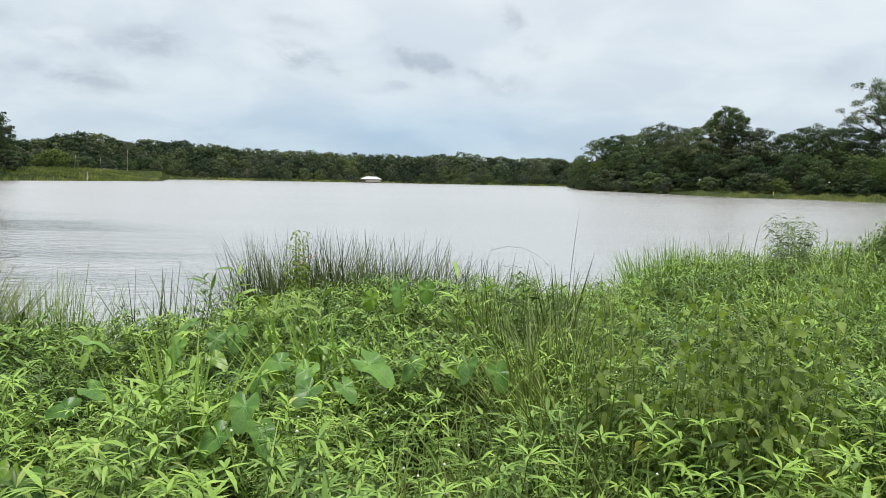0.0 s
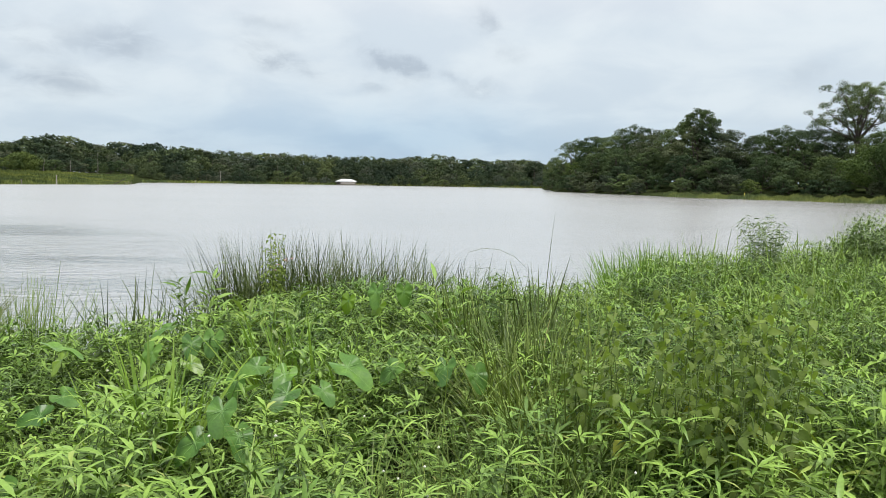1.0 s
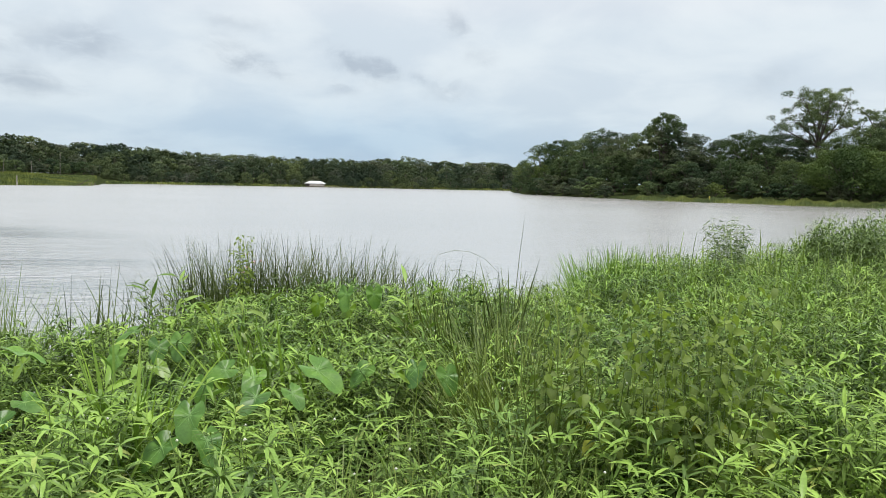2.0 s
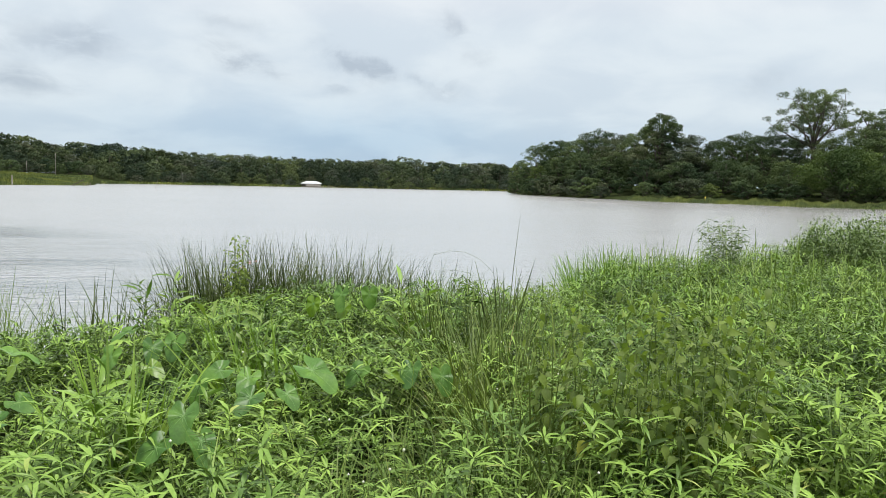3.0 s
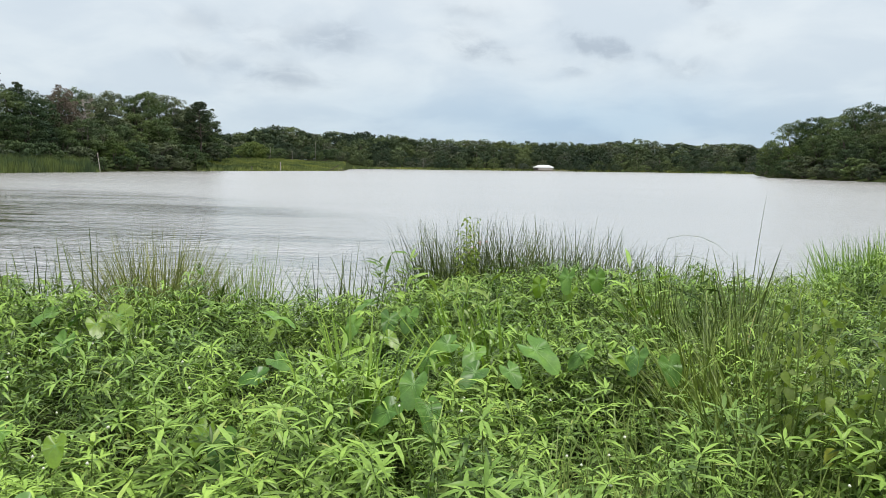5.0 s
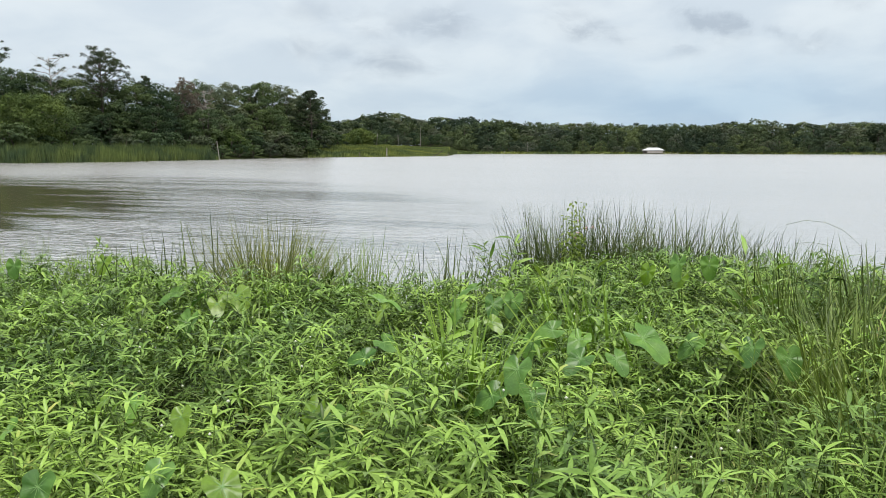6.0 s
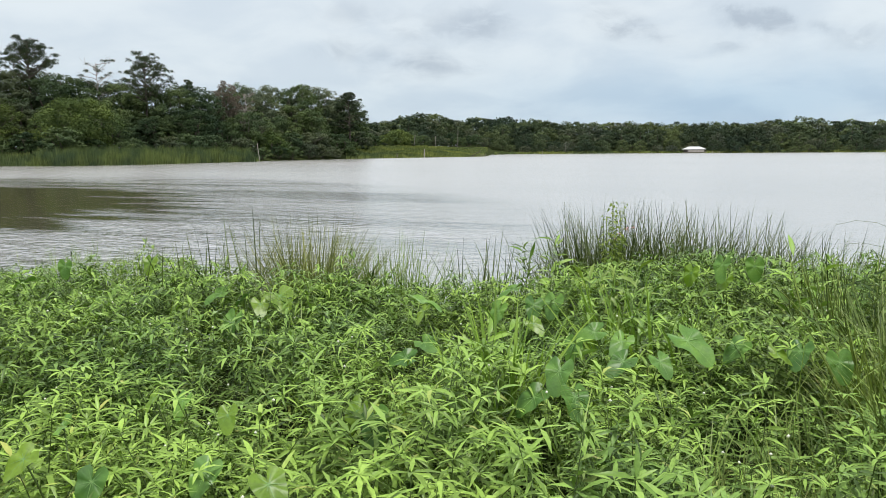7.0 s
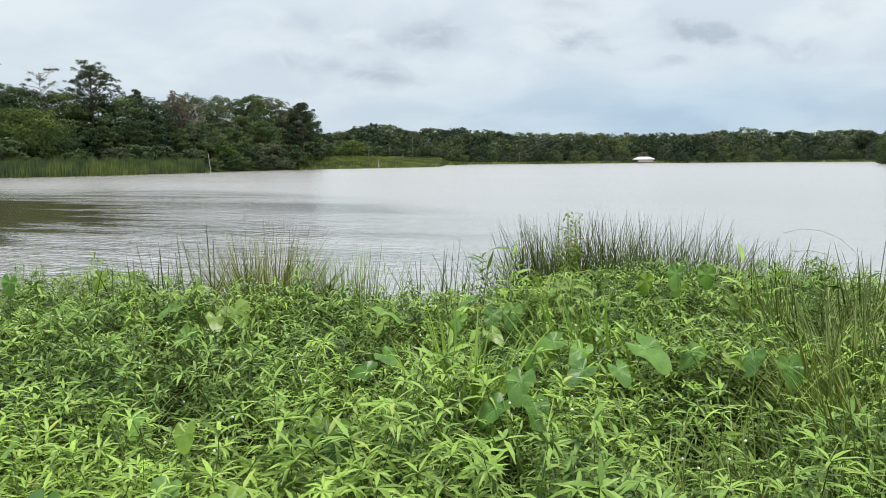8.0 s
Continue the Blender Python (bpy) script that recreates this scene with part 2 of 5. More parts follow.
M_WATER = water_material()
M_SOIL = solid_material("bank_soil", (0.018, 0.026, 0.010), (0.04, 0.05, 0.02), 1.3, 0.95, 0.5)
M_WEED = leaf_material("weed_leaf", (0.016, 0.040, 0.009), (0.212, 0.340, 0.084), 0.42, 0.10, 0.38, 0.26, 0.9, yellow=(0.33, 0.29, 0.12), mid=0.36)
M_YOUNG = leaf_material("young_leaf", (0.10, 0.188, 0.034), (0.252, 0.388, 0.088), 0.42, 0.16, 0.38, 0.15, 0.9)
M_STEM = leaf_material("green_stem", (0.05, 0.09, 0.022), (0.12, 0.175, 0.045), 0.4, 0.1)
M_TARO = leaf_material("taro_leaf", (0.040, 0.110, 0.024), (0.125, 0.245, 0.055), 0.5, 0.2, 0.36, 0.22, 9.0, single=0.5)
M_TARO_Y = leaf_material("yellowing_taro_leaf", (0.12, 0.235, 0.020), (0.18, 0.29, 0.028), 0.8, 0.4, 0.4, 0.12, 9.0)
M_VEIN = leaf_material("pale_vein", (0.13, 0.25, 0.075), (0.18, 0.31, 0.10), 0.4, 0.2, 0.5)
M_RUSH = leaf_material("rush_blade", (0.016, 0.030, 0.010), (0.11, 0.15, 0.042), 0.4, 0.12, 0.5, yellow=(0.22, 0.19, 0.10))
M_GRASS = leaf_material("grass_blade", (0.085, 0.145, 0.028), (0.25, 0.355, 0.085), 0.6, 0.2, 0.42, 0.15, 1.0, yellow=(0.26, 0.23, 0.11))
M_HEART = leaf_material("heart_leaf", (0.072, 0.118, 0.025), (0.220, 0.298, 0.066), 0.4, 0.45, 0.55, yellow=(0.20, 0.24, 0.03))
M_CANE = leaf_material("cane_grass_blade", (0.105, 0.195, 0.033), (0.240, 0.365, 0.068), 0.4, 0.36, 0.42, 0.12, 1.0)
M_HEART_Y = leaf_material("yellowing_heart_leaf", (0.17, 0.23, 0.03), (0.30, 0.32, 0.04), 0.35, 0.3, 0.55)
M_BUSH = leaf_material("bush_leaf", (0.065, 0.110, 0.036), (0.220, 0.310, 0.112), 0.5, 0.15, 0.5)
M_WILLOW = leaf_material("willow_leaf", (0.07, 0.115, 0.045), (0.215, 0.285, 0.135), 0.6, 0.2, 0.45)
M_CROWN = leaf_material("tree_leaf", (0.034, 0.058, 0.030), (0.092, 0.130, 0.066), 0.05, 0.14, 0.6, 0.30, 0.14, single=0.3)
M_CROWN_L = leaf_material("bright_tree_leaf", (0.048, 0.078, 0.028), (0.106, 0.144, 0.052), 0.05, 0.16, 0.6, 0.28, 0.2, single=0.3)
M_CROWN_D = leaf_material("dark_tree_leaf", (0.026, 0.046, 0.027), (0.068, 0.100, 0.052), 0.05, 0.12, 0.6, 0.28, 0.14, single=0.3)
M_CROWN_G = leaf_material("grey_green_tree_leaf", (0.048, 0.066, 0.044), (0.094, 0.116, 0.076), 0.05, 0.14, 0.6, 0.25, 0.14, single=0.3)
# far woods: the bluish grey of distance haze is put into these leaf colours
M_FAR = leaf_material("hazed_far_leaf", (0.042, 0.062, 0.042), (0.074, 0.101, 0.063), 0.03, 0.10, 0.6, 0.32, 0.05, single=0.5)
M_FAR_D = leaf_material("dark_hazed_far_leaf", (0.030, 0.047, 0.034), (0.052, 0.073, 0.049), 0.03, 0.10, 0.6, 0.25, 0.05, single=0.5)
M_FAR_L = leaf_material("light_hazed_far_leaf", (0.066, 0.094, 0.050), (0.106, 0.138, 0.074), 0.03, 0.10, 0.6, 0.25, 0.05, single=0.5)
M_FAR_G = leaf_material("grey_hazed_far_leaf", (0.070, 0.088, 0.068), (0.110, 0.130, 0.098), 0.03, 0.10, 0.6, 0.25, 0.05, single=0.5)
M_PINE = leaf_material("pine_needles", (0.020, 0.034, 0.018), (0.052, 0.072, 0.036), 0.12, 0.12, 0.6, 0.2, 0.2, single=0.5)
M_RUST = leaf_material("dead_needles", (0.085, 0.070, 0.055), (0.15, 0.125, 0.10), 0.1, 0.1, 0.8)
M_TUFT = leaf_material("fading_grass_blade", (0.09, 0.115, 0.035), (0.24, 0.265, 0.10), 0.4, 0.15, 0.5, 0.15, 1.0, yellow=(0.34, 0.29, 0.16))
M_FRESH = leaf_material("fresh_grass_blade", (0.09, 0.18, 0.028), (0.23, 0.37, 0.075), 0.6, 0.2, 0.4, 0.12, 1.0)
M_TALL = leaf_material("olive_grass_blade", (0.048, 0.080, 0.020), (0.19, 0.255, 0.07), 0.45, 0.15, 0.45, 0.15, 1.0, yellow=(0.26, 0.22, 0.11))
M_REED = leaf_material("cattail_blade", (0.030, 0.050, 0.024), (0.098, 0.135, 0.062), 0.15, 0.15, 0.6, 0.4, 0.35, single=0.5)
M_MARSH = leaf_material("marsh_grass", (0.080, 0.108, 0.040), (0.170, 0.205, 0.082), 0.10, 0.15, 0.6, 0.4, 0.12)
M_SHORE = leaf_material("pale_shore_grass", (0.09, 0.118, 0.05), (0.175, 0.21, 0.092), 0.10, 0.15, 0.6, 0.4, 0.12)
M_BARK = solid_material("bark", (0.05, 0.042, 0.034), (0.13, 0.115, 0.10), 3.0, 0.9, 0.6, (1, 1, 0.25))
M_DEADWOOD = solid_material("bleached_wood", (0.22, 0.20, 0.175), (0.36, 0.34, 0.31), 3.0, 0.9, 0.4, (1, 1, 0.25))
M_ROOF = solid_material("white_roof", (0.42, 0.44, 0.46), (0.52, 0.53, 0.54), 0.6, 0.55, 0.05)
M_TIMBER = solid_material("weathered_timber", (0.07, 0.06, 0.05), (0.16, 0.14, 0.12), 2.0, 0.85, 0.3, (1, 1, 0.3))
M_MARKER = solid_material("yellow_paint", (0.62, 0.52, 0.04), (0.72, 0.62, 0.07), 3.0, 0.5, 0.1)
M_WHITE = leaf_material("white_petal", (0.60, 0.62, 0.52), (0.72, 0.73, 0.66), 0.1, 0.2)
M_PINK = leaf_material("pink_petal", (0.45, 0.16, 0.22), (0.60, 0.30, 0.34), 0.2, 0.3)


# ---------------------------------------------------------------- mesh tools
rng = np.random.default_rng(7)


class Soup:
    """Triangles gathered from many small pieces, with a material slot for every triangle."""

    def __init__(self):
        self.v, self.f, self.m, self.n, self.nn = [], [], [], 0, []

    def add(self, v, f, slot=0, normals=None):
        v, f = np.asarray(v, float).reshape(-1, 3), np.asarray(f, int).reshape(-1, 3)
        self.v.append(v)
        self.f.append(f + self.n)
        self.m.append(np.full(len(f), slot, int) if np.isscalar(slot) else np.asarray(slot))
        self.n += len(v)
        self.nn.append(np.zeros((len(v), 3)) if normals is None else normals)

    def scatter(self, piece, places, turns, sizes, normals=None):
        """Copies of piece (v, f, m) at places (k,3), with turns (k,3,3) and sizes (k,) or (k,3). normals: one for every copy."""
        v, f, m = piece
        k = len(places)
        if not k:
            return
        sizes = np.asarray(sizes, float)
        sv = v[None] * (sizes[:, None, None] if sizes.ndim == 1 else sizes[:, None, :])
        w = np.einsum("kij,knj->kni", turns, sv) + np.asarray(places)[:, None]
        ff = f[None] + (np.arange(k) * len(v))[:, None, None]
        self.add(w.reshape(-1, 3), ff.reshape(-1, 3), np.tile(m, k), None if normals is None else np.repeat(normals, len(v), 0))

    def piece(self):
        return np.concatenate(self.v), np.concatenate(self.f), np.concatenate(self.m)

    def mesh(self, name, materials, smooth=True):
        v, f, m = self.piece()
        me = bpy.data.meshes.new(name)
        me.vertices.add(len(v))
        me.vertices.foreach_set("co", v.astype(np.float32).ravel())
        me.loops.add(3 * len(f))
        me.loops.foreach_set("vertex_index", f.astype(np.int32).ravel())
        me.polygons.add(len(f))
        me.polygons.foreach_set("loop_start", np.arange(0, 3 * len(f), 3, dtype=np.int32))
        for mat in materials:
            me.materials.append(mat)
        me.polygons.foreach_set("material_index", m.astype(np.int32))
        me.polygons.foreach_set("use_smooth", np.full(len(f), smooth))
        me.update(calc_edges=True)
        nn = np.concatenate(self.nn)
        if np.any(nn):
            me.normals_split_custom_set_from_vertices(nn.astype(np.float32))
        return me


def yaw_turns(a, tilt=None, lean=None):
    """Rotations about z by a, after leaning by tilt towards the way lean."""
    c, s, o, z = np.cos(a), np.sin(a), np.ones_like(a), np.zeros_like(a)
    r = np.stack([np.stack([c, -s, z], -1), np.stack([s, c, z], -1), np.stack([z, z, o], -1)], -2)
    if tilt is not None:
        ct, st, cl, sl = np.cos(tilt), np.sin(tilt), np.cos(lean), np.sin(lean)
        ax = np.stack([-sl, cl, z], -1)
        k = np.zeros((len(a), 3, 3))
        k[:, 0, 1], k[:, 0, 2], k[:, 1, 0], k[:, 1, 2], k[:, 2, 0], k[:, 2, 1] = -ax[:, 2], ax[:, 1], ax[:, 2], -ax[:, 0], -ax[:, 1], ax[:, 0]
        t = np.eye(3)[None] + st[:, None, None] * k + (1 - ct)[:, None, None] * (k @ k)
        r = t @ r
    return r


def facing(ways, roll=None):
    """Rotations that lay a leaf (length along y, face along z) along ways, its face as far up as may be."""
    y = ways / np.maximum(np.linalg.norm(ways, axis=-1, keepdims=True), 1e-9)
    up = np.broadcast_to(np.array([0.0, 0.0, 1.0]), y.shape)
    x = np.cross(y, up)
    bad = np.linalg.norm(x, axis=-1) < 1e-3
    x[bad] = (1, 0, 0)
    x /= np.linalg.norm(x, axis=-1, keepdims=True)
    z = np.cross(x, y)
    if roll is not None:
        c, s = np.cos(roll)[:, None], np.sin(roll)[:, None]
        x, z = c * x + s * z, c * z - s * x
    return np.stack([x, y, z], -1)


def blade(profile, droop=0.3, fold=0.25, slot=0):
    """A leaf of length 1 along y: half-widths by way along it, drooping and folded along its midrib."""
    v, f = [], []
    n = len(profile)
    for i, (s, w) in enumerate(profile):
        y, z = s * (1 - 0.15 * droop * s), -droop * s * s * 0.6
        if w <= 1e-6:
            v.append([(0, y, z)])
        else:
            v.append([(-w, y, z + fold * w), (0, y, z), (w, y, z + fold * w)])
    start, flat = [], []
    for row in v:
        start.append(len(flat))
        flat += row
    for i in range(n - 1):
        a, b, la, lb = start[i], start[i + 1], len(v[i]), len(v[i + 1])
        if la == 1 and lb == 3:
            f += [(a, b + 1, b), (a, b + 2, b + 1)]
        elif la == 3 and lb == 1:
            f += [(a, a + 1, b), (a + 1, a + 2, b)]
        else:
            f += [(a, a + 1, b + 1), (a, b + 1, b), (a + 1, a + 2, b + 2), (a + 1, b + 2, b + 1)]
    return np.array(flat, float), np.array(f), np.full(len(f), slot)


def tube(points, radii, sides=5, slot=0, cap=True):
    """A tapering tube along points."""
    p = np.asarray(points, float)
    d = np.gradient(p, axis=0)
    d /= np.maximum(np.linalg.norm(d, axis=1, keepdims=True), 1e-9)
    ref = np.array([0.0, 0.0, 1.0]) if abs(d[0, 2]) < 0.9 else np.array([1.0, 0.0, 0.0])
    x = np.cross(d, ref)
    x /= np.maximum(np.linalg.norm(x, axis=1, keepdims=True), 1e-9)
    y = np.cross(d, x)
    a = np.arange(sides) * 2 * math.pi / sides
    ring = np.cos(a)[None, :, None] * x[:, None] + np.sin(a)[None, :, None] * y[:, None]
    v = (p[:, None] + ring * np.asarray(radii, float)[:, None, None]).reshape(-1, 3)
    f = []
    for i in range(len(p) - 1):
        for j in range(sides):
            k = (j + 1) % sides
            q = [i * sides + j, i * sides + k, (i + 1) * sides + k, (i + 1) * sides + j]
            f += [(q[0], q[1], q[2]), (q[0], q[2], q[3])]
    if cap:
        e = (len(p) - 1) * sides
        f += [(e, e + j, e + j + 1) for j in range(1, sides - 1)]
    return v, np.array(f), np.full(len(f), slot)


def part(name, me, parent=None, label="", place=None):
    ob = new(name, me)
    if parent is not None:
        ob.parent = parent
    if place is not None:
        ob.matrix_basis = place
    return tagged(ob, label)


def thing(name, place, label, category, group=""):
    ob = new(name)
    ob.empty_display_size = 0.2
    ob.matrix_basis = place
    return tagged(ob, label, category, group)


EYE = (-0.1, 1.08)


def polar(az, r):
    """Place from a bearing (degrees, right of straight ahead) and a distance from the standpoint."""
    a = radians(az)
    return EYE[0] + r * math.sin(a), EYE[1] + r * math.cos(a)


# ---------------------------------------------------------------- ground and water
SHORE_AZ = [-110, -90, -75, -54.3, -51, -45.6, -38.5, -37.6, -32.2, -31, -27, -20.9, -20.3, -18, -5, 1, 7, 10.0, 10.5, 14, 17.6, 20.5, 23.5, 27.5, 31, 35, 50, 75, 90, 110]
SHORE_R = [60, 70, 110, 134, 127, 131, 151, 158, 180, 185, 197, 217, 300, 334, 337, 340, 336, 338, 200, 171, 149, 135, 129, 125, 118, 117, 112, 100, 70, 60]
EDGE_AZ = [-110, -90, -75, -55, -48, -40, -31, -25, -16, -12, -3, 3, 10, 14, 18, 22, 26, 29, 35, 45, 60, 75, 90, 110]
EDGE_R = [60, 30, 12, 8.4, 8.4, 7.7, 7.0, 7.0, 7.4, 7.9, 8.4, 8.6, 8.6, 9.3, 11.2, 13, 14.6, 16, 16.6, 18, 22, 30, 45, 60]
SKY_AZ = [-75, -60, -54, -52, -50, -47, -44, -42, -40, -38.7, -37, -34.6, -33, -31.2, -30, -29, -27, -25.6, -22.6, -20, -17.4, -14, -9.8, -5.7, -2, 1.4, 4.5, 7, 9.3, 10.5,
          10.9, 12.2, 13.4, 15.9, 17.9, 19.8, 22.7, 24.7, 26.5, 27.2, 28.6, 30, 33, 34.5, 40, 75]
SKY_EL = [6, 6, 5.2, 5.6, 5.2, 4.8, 4.6, 4.4, 4.5, 4.2, 4.9, 4.7, 4.2, 3.7, 2.3, 2.0, 2.65, 2.8, 2.4, 2.4, 2.2, 2.05, 1.95, 1.8, 1.85, 2.0, 1.78, 1.68, 1.95, 1.6,
          1.8, 3.0, 3.5, 3.9, 4.2, 4.2, 4.1, 3.8, 3.3, 4.0, 4.2, 3.4, 4.2, 4.0, 4.5, 5]


def shore_r(az):
    return np.interp(az, SHORE_AZ, SHORE_R)


def edge_r(az):
    return np.interp(az, EDGE_AZ, EDGE_R)


def sky_el(az):
    return np.interp(az, SKY_AZ, SKY_EL)


def bumps(x, y, s, seed=0.0):
    return noise.noise(Vector((x * s + seed, y * s - seed, seed * 0.7)))


def ground_z(x, y):
    dx, dy = x - EYE[0], y - EYE[1]
    r, az = math.hypot(dx, dy), math.degrees(math.atan2(dx, dy))
    e, s = float(edge_r(az)), float(shore_r(az))
    if abs(az) > 105 or r < e:
        t = 1.0 if abs(az) > 105 else min(1.0, max(0.0, (e - r) / 2.2))
        return 0.02 + 0.38 * t * t * (3 - 2 * t) + 0.07 * bumps(x, y, 0.5, 3)
    if r < s:
        t = min(1.0, (r - e) / 1.5, (s - r) / 4)
        return 0.02 - 0.9 * max(0.0, t)
    t = min(1.0, (r - s) / 60)
    hill = 8.0 * min(1.0, max(0.0, (r - s - 100) / 60)) * min(1.0, max(0.0, (s - 200) / 60))
    return 0.02 + hill + 1.0 * min(1.0, (r - s) / 6) * 0.35 + 2.5 * t + 0.3 * bumps(x, y, 0.05, 5) * min(1, (r - s) / 8)


def build_ground():
    rings = [0.0] + list(np.arange(0.6, 20, 0.45)) + list(np.geomspace(20.5, 90, 16)) + list(np.arange(94, 240, 5.0)) + list(np.arange(245, 420, 9.0)) + [500, 700, 1100, 2000, 4000]
    azs = np.concatenate([np.arange(-180, -70, 5.0), np.arange(-70, 50, 0.6), np.arange(50, 180, 5.0)])
    v = [(EYE[0], EYE[1], ground_z(*EYE))]
    for r in rings[1:]:
        for a in azs:
            x, y = polar(a, r)
            v.append((x, y, ground_z(x, y)))
    n, f = len(azs), []
    for j in range(n):
        f.append((0, 1 + (j + 1) % n, 1 + j))
    for i in range(len(rings) - 2):
        for j in range(n):
            k = (j + 1) % n
            a, b, c, d = 1 + i * n + j, 1 + i * n + k, 1 + (i + 1) * n + k, 1 + (i + 1) * n + j
            f += [(a, b, c), (a, c, d)]
    s = Soup()
    s.add(v, np.array(f)[:, ::-1])
    tagged(new("ground", s.mesh("ground", [M_SOIL])), "damp dark soil bank under dense weeds", "ground", kind="structure")


build_ground()


def build_water():
    s = Soup()
    x0, x1, y0, y1 = -260.0, 220.0, -5.0, 420.0
    nx, ny = 48, 42
    gx, gy = np.linspace(x0, x1, nx), np.linspace(y0, y1, ny)
    v = [(x, y, 0.0) for y in gy for x in gx]
    f = []
    for j in range(ny - 1):
        for i in range(nx - 1):
            a = j * nx + i
            f += [(a, a + 1, a + nx + 1), (a, a + nx + 1, a + nx)]
    s.add(v, f)
    tagged(new("water", s.mesh("water", [M_WATER])), "grey murky lake with small wind ripples", "lake", kind="structure")


build_water()


# ---------------------------------------------------------------- trees
def crown_leaves(soup, centres, radii, count, size, slot=0, flat=0.75, rand=None, loose=0.16, boughs=12):
    """Leaf sprays on lumpy clusters: each cluster carries smaller boughs, and the sprays sit on the boughs, facing out and up."""
    rand = rand or rng
    centres, radii = np.asarray(centres, float), np.asarray(radii, float)
    k = len(centres)
    out = rand.normal(size=(k, boughs, 3))
    out /= np.linalg.norm(out, axis=2, keepdims=True)
    out[:, :, 2] = np.where(out[:, :, 2] < -0.3, -out[:, :, 2], out[:, :, 2])
    sub_c = (centres[:, None] + out * radii[:, None, None] * np.array([0.66, 0.66, 0.66 * flat])).reshape(-1, 3)
    sub_r = (radii[:, None] * rand.uniform(0.26, 0.54, (k, boughs))).ravel()
    sub_d = out.reshape(-1, 3)
    w = sub_r ** 2
    pick = rand.choice(len(sub_c), count, p=w / w.sum())
    d = rand.normal(size=(count, 3)) + 0.55 * sub_d[pick] + (0, 0, 0.3)
    d /= np.linalg.norm(d, axis=1, keepdims=True)
    rr = sub_r[pick] * np.where(rand.random(count) < 0.22, rand.uniform(-1.2, 0.4, count), rand.uniform(0.75, 1.12, count))
    p = sub_c[pick] + d * rr[:, None] * np.array([1, 1, 0.8])
    nz = d + rand.normal(0, 0.7, (count, 3))
    nz *= np.where(np.sum(nz * d, 1) < 0, -1, 1)[:, None]
    nz /= np.linalg.norm(nz, axis=1, keepdims=True)
    face = 0.75 * d + 0.45 * sub_d[pick] + rand.normal(0, loose, (count, 3)) + (0, 0, 0.12)
    face /= np.linalg.norm(face, axis=1, keepdims=True)
    nx = np.cross(rand.normal(size=(count, 3)), nz)
    nx /= np.linalg.norm(nx, axis=1, keepdims=True)
    t = np.stack([nx, np.cross(nz, nx), nz], -1)
    spray = (np.array([(-0.5, -0.3, 0.0), (0.5, -0.22, 0.0), (-0.06, 0.62, 0.0)], float), np.array([(0, 1, 2)]), np.full(1, slot))
    soup.scatter(spray, p, t, size * rand.uniform(0.6, 1.35, count), face)


def limb(soup, start, end, r0, r1, bend, rand, slot=0, sides=6):
    start, end = np.asarray(start, float), np.asarray(end, float)
    t = np.linspace(0, 1, 6)[:, None]
    off = rand.normal(size=3) * bend
    p = start + (end - start) * t + off * np.sin(t * math.pi) + rand.normal(size=(6, 3)) * bend * 0.15 * (t > 0) * (t < 1)
    soup.add(*tube(p, np.linspace(r0, r1, 6), sides, slot))
    return p


